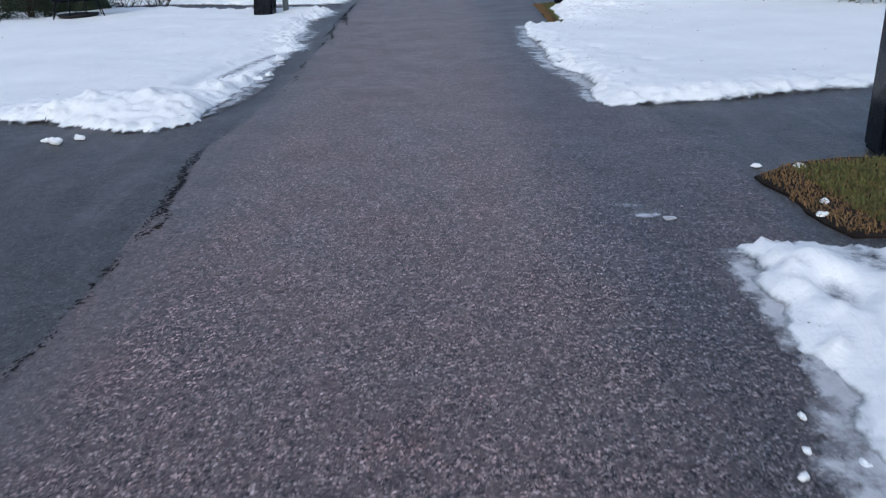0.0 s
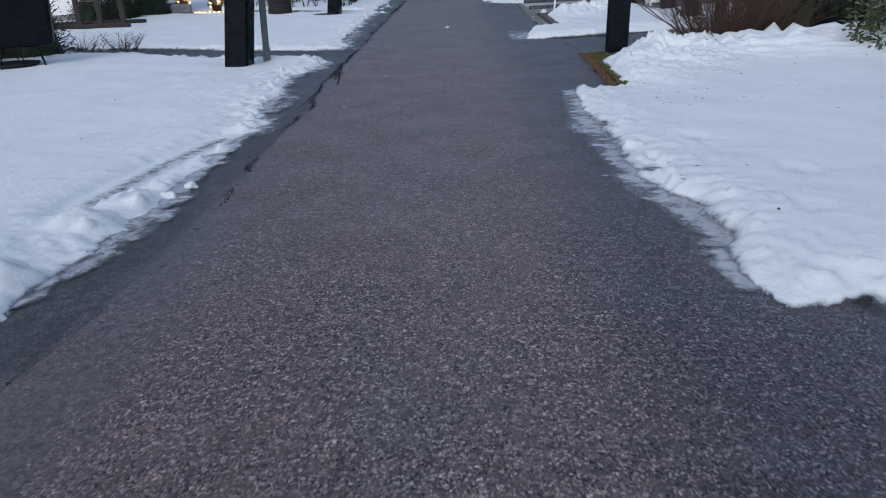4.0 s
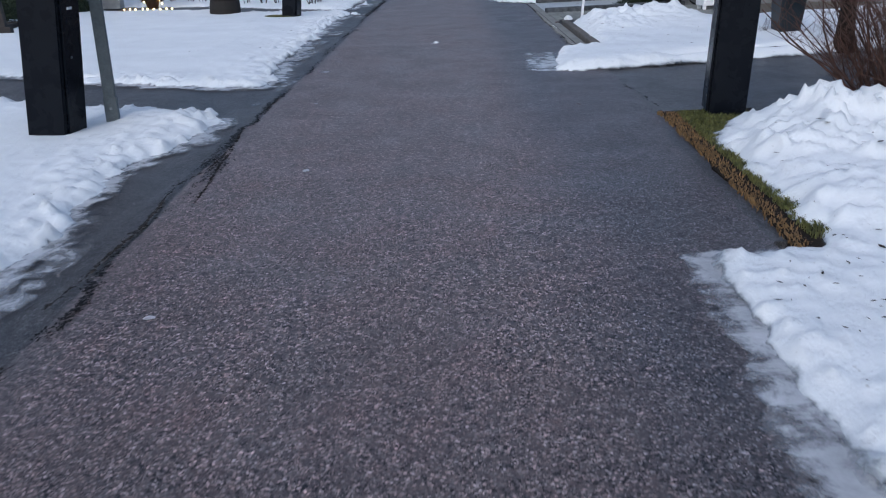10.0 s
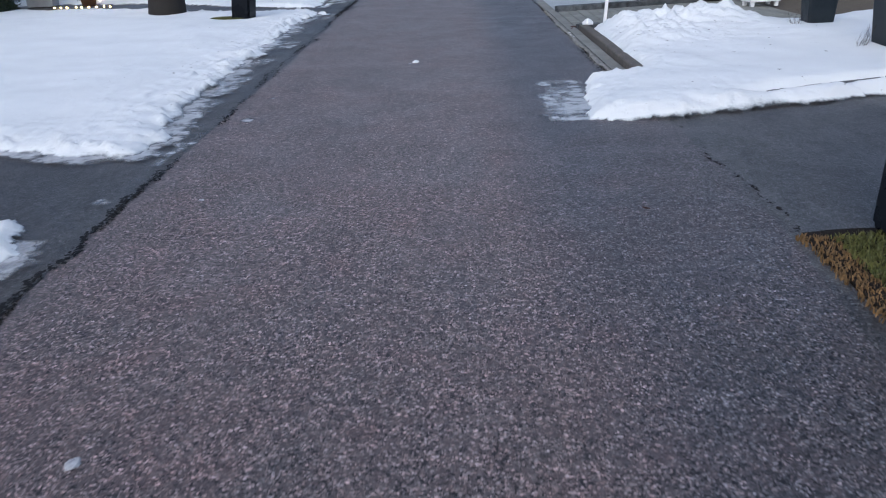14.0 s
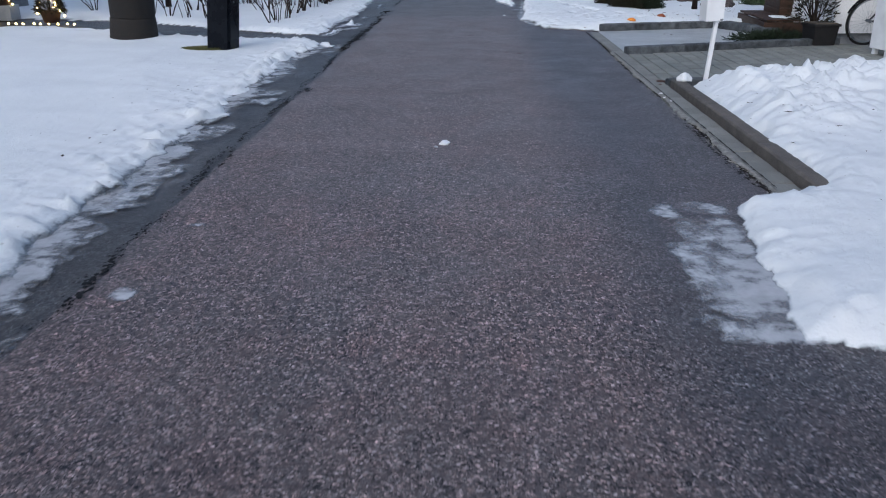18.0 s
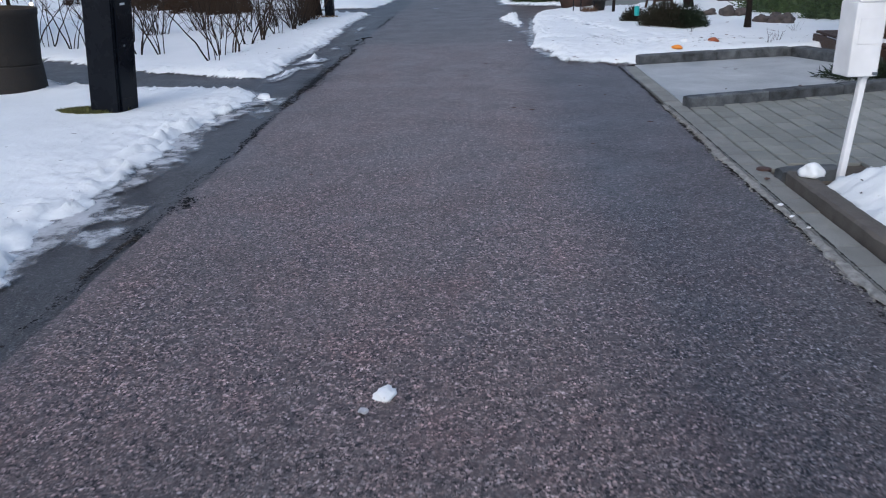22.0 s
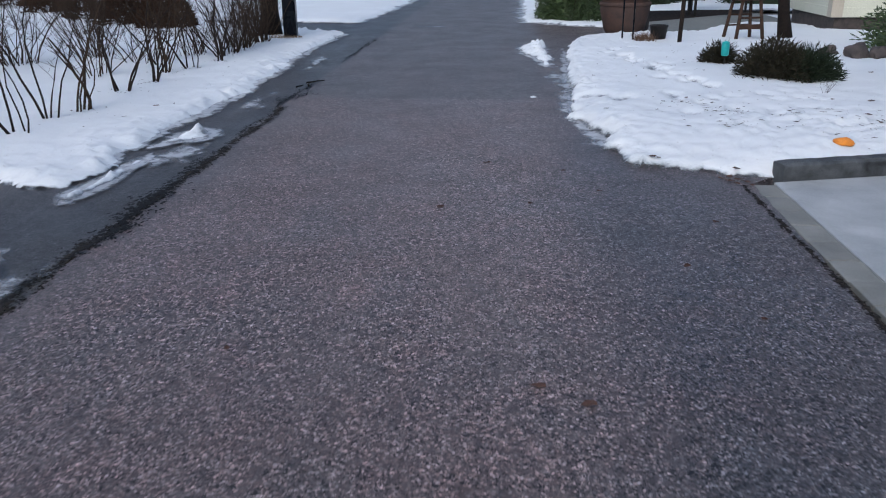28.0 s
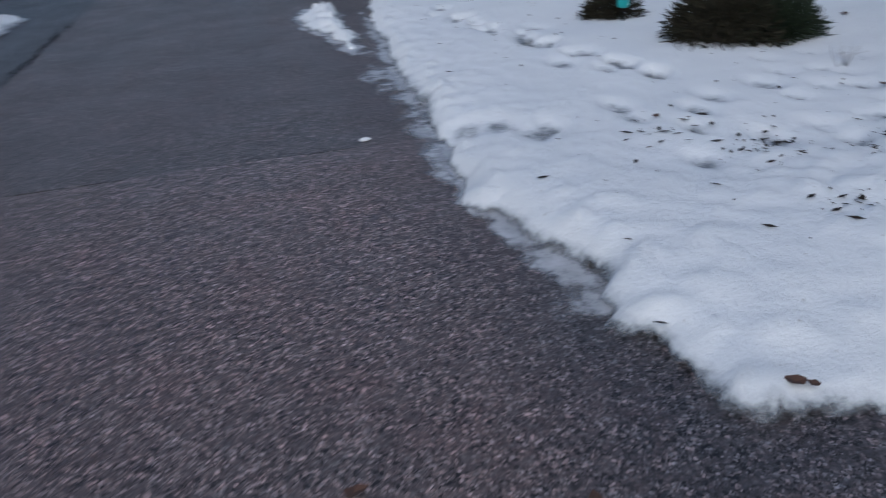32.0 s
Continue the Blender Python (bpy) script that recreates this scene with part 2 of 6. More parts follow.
def plain(name, a, c, scale=6.0, rough=0.6, metal=0.0, relief=0.2, stretch=(1, 1, 1), spec=0.5, fine=60.0):
    """Two tones mixed by broad noise, with fine grain and relief."""
    m, n, l, b = mat(name, rough, metal, spec)
    p = position(n, l, stretch)
    f = noise_of(n, l, p, scale, 5, 0.6, 0.3)
    g = noise_of(n, l, p, fine, 3)
    col = mixed(n, l, ramp(n, l, f, [(0.3, grey(0)), (0.7, grey(1))]), a, c)
    col = mixed(n, l, 1.0, col, ramp(n, l, g, [(0.3, grey(0.86)), (0.7, grey(1.1))]), "MULTIPLY")
    l.new(col, b.inputs["Base Color"])
    l.new(ramp(n, l, f, [(0.3, grey(max(0.05, rough - 0.1))), (0.7, grey(min(1, rough + 0.1)))]), b.inputs["Roughness"])
    bump(n, l, b, maths(n, l, "ADD", f, g), relief, 0.01)
    return m


BLACK = plain("black_painted_metal", (0.003, 0.004, 0.007), (0.005, 0.007, 0.011), 5, 0.28, 0, 0.02, spec=0.12)
ZINC = plain("galvanised_steel", (0.16, 0.18, 0.2), (0.26, 0.28, 0.3), 9, 0.45, 0.8, 0.08)
WHITE = plain("white_painted_metal", (0.78, 0.79, 0.8), (0.82, 0.83, 0.84), 1.5, 0.4, 0, 0.0, fine=3)
STONE = plain("grey_granite", (0.12, 0.125, 0.13), (0.24, 0.245, 0.25), 14, 0.8, 0, 0.5, fine=160)
CONCRETE = plain("grey_concrete", (0.25, 0.265, 0.27), (0.47, 0.485, 0.49), 2.2, 0.45, 0, 0.3, fine=120)
EARTH = plain("wet_dark_earth", (0.045, 0.036, 0.028), (0.09, 0.075, 0.055), 6, 0.95, 0, 0.6)
SOIL = plain("black_garden_soil", (0.008, 0.006, 0.005), (0.026, 0.02, 0.016), 9, 0.95, 0, 0.8, spec=0.15)
WOOD = plain("brown_wet_wood", (0.03, 0.019, 0.014), (0.07, 0.041, 0.028), 3, 0.55, 0, 0.3, (1, 6, 6), spec=0.15)
BARK = plain("brown_bark", (0.007, 0.006, 0.0055), (0.022, 0.016, 0.013), 20, 0.9, 0, 0.6, spec=0.15)
CRACK = plain("black_tar", (0.008, 0.008, 0.009), (0.02, 0.02, 0.02), 20, 0.7, 0, 0.4, spec=0.15)
LEAF_DARK = plain("dark_green_needles", (0.014, 0.024, 0.015), (0.03, 0.042, 0.024), 30, 0.6, 0, 0.1, spec=0.15)
LEAF_OLIVE = plain("olive_brown_twigs", (0.018, 0.022, 0.014), (0.046, 0.038, 0.026), 25, 0.8, 0, 0.1, spec=0.15)
LEAF_GREEN = plain("thuja_green", (0.03, 0.06, 0.022), (0.06, 0.09, 0.03), 20, 0.6, 0, 0.1)
LEAF_BROWN = plain("withered_brown_leaf", (0.016, 0.009, 0.006), (0.06, 0.032, 0.018), 25, 0.8, 0, 0.1, spec=0.15)
LEAF_WAXY = plain("waxy_green_leaf", (0.03, 0.05, 0.015), (0.09, 0.1, 0.03), 12, 0.35, 0, 0.05)
TWIG = plain("grey_brown_twig", (0.012, 0.0095, 0.008), (0.036, 0.026, 0.021), 30, 0.85, 0, 0.3, spec=0.15)
TWIG_RED = plain("red_brown_twig", (0.045, 0.022, 0.016), (0.09, 0.045, 0.03), 30, 0.85, 0, 0.3)
TWIG_OCHRE = plain("ochre_dry_twig", (0.024, 0.017, 0.012), (0.062, 0.042, 0.028), 30, 0.85, 0, 0.3, spec=0.15)
GRASS_GREEN = plain("winter_grass", (0.05, 0.062, 0.013), (0.13, 0.13, 0.034), 9, 0.7, 0, 0.1)
GRASS_BROWN = plain("withered_brown_grass", (0.06, 0.036, 0.022), (0.17, 0.1, 0.06), 20, 0.8, 0, 0.1)
GRASS_DRY = plain("dry_straw_grass", (0.11, 0.066, 0.026), (0.22, 0.135, 0.055), 9, 0.8, 0, 0.1)
ORANGE = plain("orange_pumpkin_rind", (0.6, 0.18, 0.012), (0.72, 0.26, 0.025), 9, 0.45, 0, 0.1)
ROTTEN = plain("rotten_orange_rind", (0.16, 0.045, 0.015), (0.36, 0.095, 0.03), 14, 0.7, 0, 0.4)
TEAL = plain("teal_plastic", (0.02, 0.3, 0.3), (0.03, 0.36, 0.35), 6, 0.35, 0, 0.02)
ICE = plain("grey_ice_remnant", (0.3, 0.31, 0.33), (0.45, 0.46, 0.48), 30, 0.35, 0, 0.3)
TERRACOTTA = plain("terracotta", (0.03, 0.018, 0.014), (0.075, 0.042, 0.032), 6, 0.8, 0, 0.2)
PAINT = plain("white_house_paint", (0.74, 0.75, 0.75), (0.82, 0.82, 0.81), 2, 0.55, 0, 0.08)
CREAM = plain("pale_yellow_house_paint", (0.6, 0.61, 0.49), (0.66, 0.66, 0.54), 2, 0.55, 0, 0.08)
TRIM = plain("beige_trim_paint", (0.42, 0.38, 0.3), (0.5, 0.45, 0.36), 3, 0.55, 0, 0.08)
ROOF = plain("dark_roof_tile", (0.035, 0.033, 0.034), (0.06, 0.056, 0.055), 5, 0.8, 0, 0.3)
RUBBER = plain("black_rubber", (0.012, 0.012, 0.012), (0.022, 0.022, 0.022), 20, 0.75, 0, 0.2, spec=0.15)
PLASTIC = plain("dark_plastic", (0.012, 0.012, 0.013), (0.024, 0.023, 0.023), 6, 0.65, 0, 0.15, spec=0.15)
DEAD_LEAF = plain("brown_dead_leaf", (0.04, 0.022, 0.015), (0.1, 0.047, 0.029), 40, 0.7, 0, 0.2)
FLECK = plain("dark_plant_debris", (0.014, 0.011, 0.009), (0.04, 0.03, 0.022), 40, 0.9, 0, 0.2, spec=0.15)
ROCK = plain("dark_garden_rock", (0.035, 0.03, 0.028), (0.1, 0.082, 0.075), 9, 0.85, 0, 0.6)
PAVER = plain("grey_concrete_paver", (0.15, 0.156, 0.142), (0.225, 0.23, 0.208), 3, 0.75, 0, 0.3, fine=140)


def vary_by_piece(m, low=0.8, high=1.15):
    n, l = m.node_tree.nodes, m.node_tree.links
    b = n["Principled BSDF"]
    old = b.inputs["Base Color"].links[0].from_socket
    o = n.new("ShaderNodeObjectInfo")
    l.new(mixed(n, l, 1.0, old, ramp(n, l, o.outputs["Random"], [(0, grey(low)), (1, grey(high))]), "MULTIPLY"), b.inputs["Base Color"])


def vary_by_island(m, low=0.6, high=1.3):
    n, l = m.node_tree.nodes, m.node_tree.links
    b = n["Principled BSDF"]
    old = b.inputs["Base Color"].links[0].from_socket
    g = n.new("ShaderNodeNewGeometry")
    l.new(mixed(n, l, 1.0, old, ramp(n, l, g.outputs["Random Per Island"], [(0, grey(low)), (1, grey(high))]), "MULTIPLY"), b.inputs["Base Color"])


vary_by_piece(PAVER, 0.84, 1.14)
for leafy in (LEAF_DARK, LEAF_OLIVE, LEAF_GREEN, LEAF_WAXY, TWIG, TWIG_RED, TWIG_OCHRE, GRASS_GREEN, GRASS_DRY, FLECK):
    vary_by_island(leafy)


def glow(name, colour, strength):
    m, n, l, b = mat(name, 0.4)
    b.inputs["Base Color"].default_value = (*colour, 1)
    b.inputs["Emission Color"].default_value = (*colour, 1)
    b.inputs["Emission Strength"].default_value = strength
    return m


FAIRY = glow("warm_fairy_light", (1.0, 0.6, 0.16), 30.0)

# ---- geometry helpers ----
def part(name, bm, material, parent=None, label="", smooth=False):
    me = bpy.data.meshes.new(name)
    bm.to_mesh(me)
    bm.free()
    me.materials.append(material)
    if smooth:
        me.shade_smooth()
    ob = new(name, me)
    ob.parent = parent
    return tagged(ob, label)


def raw(name, verts, faces, material, parent=None, label="", smooth=False):
    me = bpy.data.meshes.new(name)
    me.from_pydata(verts, [], faces)
    me.materials.append(material)
    if smooth:
        me.shade_smooth()
    ob = new(name, me)
    ob.parent = parent
    return tagged(ob, label)


def thing(name, m, label, category, group=""):
    ob = new(name)
    ob.empty_display_size = 0.1
    ob.matrix_basis = m
    return tagged(ob, label, category, group)


def box(size, at=(0, 0, 0), bevel=0.005, taper=1.0, turn=(0, 0, 0), bm=None):
    """A box that stands on at, with worn edges; taper narrows its foot."""
    one = bmesh.new()
    bmesh.ops.create_cube(one, size=1)
    for v in one.verts:
        k = taper if v.co.z < 0 else 1.0
        v.co = Vector((v.co.x * size[0] * k, v.co.y * size[1] * k, (v.co.z + 0.5) * size[2]))
    if bevel:
        bmesh.ops.bevel(one, geom=one.edges[:], offset=bevel, segments=2, profile=0.5, affect="EDGES")
    bmesh.ops.transform(one, matrix=pose(*at, *turn), verts=one.verts)
    if bm is None:
        return one
    me = bpy.data.meshes.new("tmp")
    one.to_mesh(me)
    one.free()
    bm.from_mesh(me)
    bpy.data.meshes.remove(me)
    return bm


def lathe(profile, seg=24):
    """A turned body from (radius, height) pairs."""
    bm = bmesh.new()
    rings = [[bm.verts.new((r * math.cos(a), r * math.sin(a), z)) for a in (2 * math.pi * i / seg for i in range(seg))] for r, z in profile]
    for a, b in zip(rings, rings[1:]):
        for i in range(seg):
            bm.faces.new((a[i], a[(i + 1) % seg], b[(i + 1) % seg], b[i]))
    bm.faces.new(rings[0][::-1])
    bm.faces.new(rings[-1])
    return bm


def hashed(ix, iy, seed):
    h = (ix.astype(np.int64) * 374761393 + iy.astype(np.int64) * 668265263 + seed * 974634599) & 0xFFFFFFFF
    h = ((h ^ (h >> 13)) * 1274126177) & 0xFFFFFFFF
    return ((h ^ (h >> 16)) & 0xFFFF) / 65535.0


def value_noise(x, y, seed=0):
    ix, iy = np.floor(x), np.floor(y)
    fx, fy = x - ix, y - iy
    fx, fy = fx * fx * (3 - 2 * fx), fy * fy * (3 - 2 * fy)
    a, b = hashed(ix, iy, seed), hashed(ix + 1, iy, seed)
    c, d = hashed(ix, iy + 1, seed), hashed(ix + 1, iy + 1, seed)
    return (a * (1 - fx) + b * fx) * (1 - fy) + (c * (1 - fx) + d * fx) * fy - 0.5


def fbm(x, y, scale, octaves=4, seed=0):
    out, amp = 0, 1.0
    for k in range(octaves):
        out = out + amp * value_noise(x * scale + 17.3 * k, y * scale - 9.1 * k, seed + k)
        scale, amp = scale * 2.03, amp * 0.5
    return out


def inside_distance(x, y, outline):
    """Distance to a closed outline, above zero inside it."""
    p = np.array(outline, float)
    q = np.roll(p, -1, axis=0)
    best = np.full(x.shape, 1e9)
    inside = np.zeros(x.shape, bool)
    for (ax, ay), (bx, by) in zip(p, q):
        ex, ey = bx - ax, by - ay
        t = np.clip(((x - ax) * ex + (y - ay) * ey) / (ex * ex + ey * ey + 1e-12), 0, 1)
        best = np.minimum(best, np.hypot(x - ax - t * ex, y - ay - t * ey))
        if ay != by:
            inside ^= ((ay > y) != (by > y)) & (x < (bx - ax) * (y - ay) / (by - ay) + ax)
    return np.where(inside, best, -best)


def sheet(name, xs, ys, z, keep, material, melt=None):
    nx, ny = len(xs), len(ys)
    gx, gy = np.meshgrid(xs, ys, indexing="ij")
    idx = np.arange(nx * ny).reshape(nx, ny)
    quad = np.stack([idx[:-1, :-1], idx[1:, :-1], idx[1:, 1:], idx[:-1, 1:]], -1).reshape(-1, 4)
    k = keep.reshape(-1)
    quad = quad[k[quad].any(1)]
    used = np.unique(quad)
    remap = np.full(nx * ny, -1)
    remap[used] = np.arange(len(used))
    co = np.stack([gx, gy, z], -1).reshape(-1, 3)[used]
    me = bpy.data.meshes.new(name)
    me.from_pydata(co.tolist(), [], remap[quad].tolist())
    if melt is not None:
        at = me.attributes.new("melt", "FLOAT", "POINT")
        at.data.foreach_set("value", melt.reshape(-1)[used].astype(np.float32))
    me.materials.append(material)
    me.shade_smooth()
    return new(name, me)


def spread(a, b, fine, edge, step=0.045, grow=1.09, most=0.6):
    """Grid lines from a to b: fine for the first metres from the side edge ('low' or 'high'), then wider and wider."""
    out, s = [0.0], step
    while out[-1] < b - a:
        out.append(out[-1] + s)
        if out[-1] > fine:
            s = min(most, s * grow)
    out = np.array(out)
    out *= (b - a) / out[-1]
    return a + out if edge == "low" else (b - out)[::-1]


def slab(name, outline, top, thick, material, label, category, kind="structure", wobble=0.0, seed=0):
    """A flat slab with a worn outline."""
    pts = []
    for (ax, ay), (bx, by) in zip(outline, outline[1:] + outline[:1]):
        k = max(1, int(math.hypot(bx - ax, by - ay) / 0.12)) if wobble else 1
        for i in range(k):
            x, y = ax + (bx - ax) * i / k, ay + (by - ay) * i / k
            if wobble:
                x += wobble * 2 * float(fbm(np.array([x]), np.array([y]), 3.0, 4, seed)[0])
                y += wobble * 2 * float(fbm(np.array([x]), np.array([y]), 3.0, 4, seed + 50)[0])
            pts.append((x, y))
    bm = bmesh.new()
    face = bm.faces.new([bm.verts.new((x, y, top)) for x, y in pts])
    if face.normal.z < 0:
        bmesh.ops.reverse_faces(bm, faces=[face])
    low = bmesh.ops.extrude_face_region(bm, geom=[face])
    for v in low["geom"]:
        if isinstance(v, bmesh.types.BMVert):
            v.co.z -= thick
    bmesh.ops.recalc_face_normals(bm, faces=bm.faces[:])
    return tagged(part(name, bm, material), label, category, "", kind)

# ---- ground, road, driveways ----
bm = bmesh.new()
bmesh.ops.create_grid(bm, x_segments=40, y_segments=40, size=600)
for v in bm.verts:
    v.co.z = -0.12
tagged(part("ground", bm, SNOW_SOLID), "snow-covered ground reaching the horizon", "ground", "", "structure")

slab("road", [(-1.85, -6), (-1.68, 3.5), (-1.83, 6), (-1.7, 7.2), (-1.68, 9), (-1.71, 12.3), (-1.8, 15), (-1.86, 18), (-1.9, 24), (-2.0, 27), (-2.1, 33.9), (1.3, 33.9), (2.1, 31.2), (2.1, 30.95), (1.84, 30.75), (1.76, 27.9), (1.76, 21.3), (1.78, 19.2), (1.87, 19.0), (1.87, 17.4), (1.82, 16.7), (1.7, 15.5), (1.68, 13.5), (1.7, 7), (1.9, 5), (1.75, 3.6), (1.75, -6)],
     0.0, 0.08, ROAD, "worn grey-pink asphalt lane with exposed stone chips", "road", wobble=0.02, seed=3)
slab("road_far", [(-2.1, 33.91), (-2.15, 60), (0.6, 60), (0.5, 43), (3.0, 42.2), (3.0, 40.2), (1.5, 39.5), (1.3, 33.91)], -0.004, 0.08, ROAD_FAR,
     "smoother dark asphalt lane past the seam", "road")
slab("verge_strip", [(-3.4, -6), (-3.4, 60), (-1.2, 60), (-1.2, -6)], -0.012, 0.08, STRIP,
     "old smooth asphalt strip along the lane", "road")
slab("driveway_west_1", [(-14, 0), (-14, 8), (-3.39, 8), (-3.39, 0)], -0.016, 0.08, DRIVE, "dark wet asphalt driveway", "driveway")
slab("driveway_west_2", [(-14, 16.5), (-14, 22.5), (-3.39, 20), (-3.39, 16.5)], -0.016, 0.08, STRIP, "dark wet asphalt driveway", "driveway")
slab("path_west", [(-14, 28.5), (-14, 35), (-3.39, 32), (-3.39, 28.5)], -0.016, 0.08, STRIP, "narrow dark asphalt path", "path")
slab("driveway_west_3", [(-14, 40), (-14, 46), (-3.39, 46), (-3.39, 40)], -0.016, 0.08, STRIP, "dark wet asphalt driveway", "driveway")
slab("driveway_east_1", [(1.3, 3.5), (1.3, 7.2), (14, 9.5), (14, 3.5)], -0.009, 0.08, DRIVE, "dark wet coarse asphalt driveway", "driveway")
slab("driveway_east_2", [(1.3, 13.3), (1.3, 19.3), (14, 23), (14, 13.5)], -0.009, 0.08, DRIVE, "dark coarse asphalt driveway with a worn joint", "driveway", wobble=0.015, seed=9)

# ---- snow ----
SNOWS = []


def snow_z(x, y):
    """Height of the snow or the ground at a place."""
    best = 0.0
    for xs, ys, z in SNOWS:
        if xs[0] <= x <= xs[-1] and ys[0] <= y <= ys[-1]:
            i, j = int(np.searchsorted(xs, x)), int(np.searchsorted(ys, y))
            best = max(best, float(z[min(i, len(xs) - 1), min(j, len(ys) - 1)]))
    return best


def snow_patch(name, outline, side, label, depth=0.085, mounds=(), dents=(), grooves=(), fine=2.6, step=0.045, rough=1.0, slush=0.34, seed=0, lip=0.19, soft=0.06, keep=None):
    o = np.array(outline)
    x0, x1, y0, y1 = o[:, 0].min() - 0.5, o[:, 0].max() + 0.1, o[:, 1].min() - 0.4, o[:, 1].max() + 0.4
    if side == "high":
        x0, x1 = o[:, 0].min() - 0.1, o[:, 0].max() + 0.5
    xs = spread(x0, x1, fine, side, step)
    ys = np.arange(y0, y1, step * 1.1)
    x, y = np.meshgrid(xs, ys, indexing="ij")
    d = inside_distance(x, y, outline)
    wobble = 0.15 * fbm(x, y, 2.2, 5, seed) * rough + (0.06 * fbm(x, y, 9, 3, seed + 7) + 0.02 * fbm(x, y, 22, 2, seed + 8)) * rough
    e = d + wobble - 0.035
    rim = np.exp(-np.clip(e, 0, None) / 0.45)
    h = depth * (1 - np.exp(-np.clip(e, 0, None) / lip)) * (0.85 + 0.5 * fbm(x, y, 0.8, 3, seed + 20))
    lumps = (np.abs(fbm(x, y, 6.5, 4, seed + 30)) * 0.045 + np.clip(fbm(x, y, 12.0, 3, seed + 31) - 0.06, 0, 1) * 0.15) * (0.03 + rim ** 1.6) * rough
    h = h + lumps * np.clip(e / 0.1, 0, 1) + ((0.012 + 0.02 * rim) * fbm(x, y, 0.9, 3, seed + 40) + 0.012 * (0.15 + rim) * fbm(x, y, 7.0, 4, seed + 41)) * np.clip(e / 0.2, 0, 1)
    for mx, my, r, top in mounds:
        g = np.exp(-((x - mx) ** 2 + (y - my) ** 2) / (r * r))
        h = h + top * g * (0.95 + 0.45 * fbm(x, y, 2.0, 3, seed + 60) + 0.6 * np.abs(fbm(x, y, 5.5, 4, seed + 61)) + 0.9 * np.clip(fbm(x, y, 9.0, 4, seed + 62), -0.1, 1)) * np.clip(e / 0.3, 0, 1)
    # dents and grooves lower melt, which greys the snow and cuts its alpha
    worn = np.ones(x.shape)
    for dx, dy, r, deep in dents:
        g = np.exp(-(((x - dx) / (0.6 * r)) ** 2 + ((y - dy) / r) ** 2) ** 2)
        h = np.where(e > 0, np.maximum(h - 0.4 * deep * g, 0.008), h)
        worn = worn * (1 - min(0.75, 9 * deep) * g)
    for line, w, deep in grooves:
        gx, gy = np.array(line).T
        cx, ya, yb = np.interp(y, gy, gx), gy[0], gy[-1]
        g = np.exp(-((x - cx - 0.03 * np.sin(3 * y)) / w) ** 2) * np.clip((y - ya) / 0.4, 0, 1) * np.clip((yb - y) / 0.4, 0, 1)
        h = np.where(e > 0, np.maximum(h - deep * g, 0.006), h)
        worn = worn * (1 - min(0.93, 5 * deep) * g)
    z = np.where(e > 0, h, np.clip(e * 0.7, -0.06, 0))
    wide = soft * np.clip(0.8 + 3.5 * fbm(x, y, 0.9, 3, seed + 90), 0.5, 3.5)
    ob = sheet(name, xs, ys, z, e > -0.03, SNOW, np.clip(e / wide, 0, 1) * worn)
    tagged(ob, label, "snow", "snow banks", "stuff")
    SNOWS.append((xs, ys, z))
    if slush:
        film = 0.6 + 0.9 * fbm(x, y, 0.7, 3, seed + 80)
        m = np.clip((d + 0.5 * wobble) / (slush * np.clip(film, 0.15, 1.3)) + 1, 0, 1)
        if keep:
            m = m * np.clip((x - keep[0]) / 0.1, 0, 1) * np.clip((keep[1] - x) / 0.1, 0, 1) * np.clip((y - keep[2]) / 0.1, 0, 1) * np.clip((keep[3] - y) / 0.1, 0, 1)
        zz = np.full(x.shape, 0.006)
        tagged(sheet("slush_rim", xs, ys, zz, (m > 0.01) & (e < 0.06), SLUSH, m), "grey half-melted slush at the edge of the snow", "slush", "slush rims", "stuff")
    return ob


def ice_film(x0, y0, rx, ry, label, seed):
    """A thin smear of frozen slush on the asphalt."""
    xs, ys = np.arange(x0 - 1.3 * rx, x0 + 1.3 * rx, 0.03), np.arange(y0 - 1.3 * ry, y0 + 1.3 * ry, 0.03)
    x, y = np.meshgrid(xs, ys, indexing="ij")
    r = np.sqrt(((x - x0) / rx) ** 2 + ((y - y0) / ry) ** 2) + 0.9 * fbm(x * 1.5, y * 0.6, 5.0, 5, seed)
    m = 0.8 * np.clip(1.05 - r, 0, 1)
    tagged(sheet("ice_film", xs, ys, np.full(x.shape, 0.0065 + 0.0003 * (seed % 7)), m > 0, SLUSH, m), label, "ice", "ice films", "stuff")


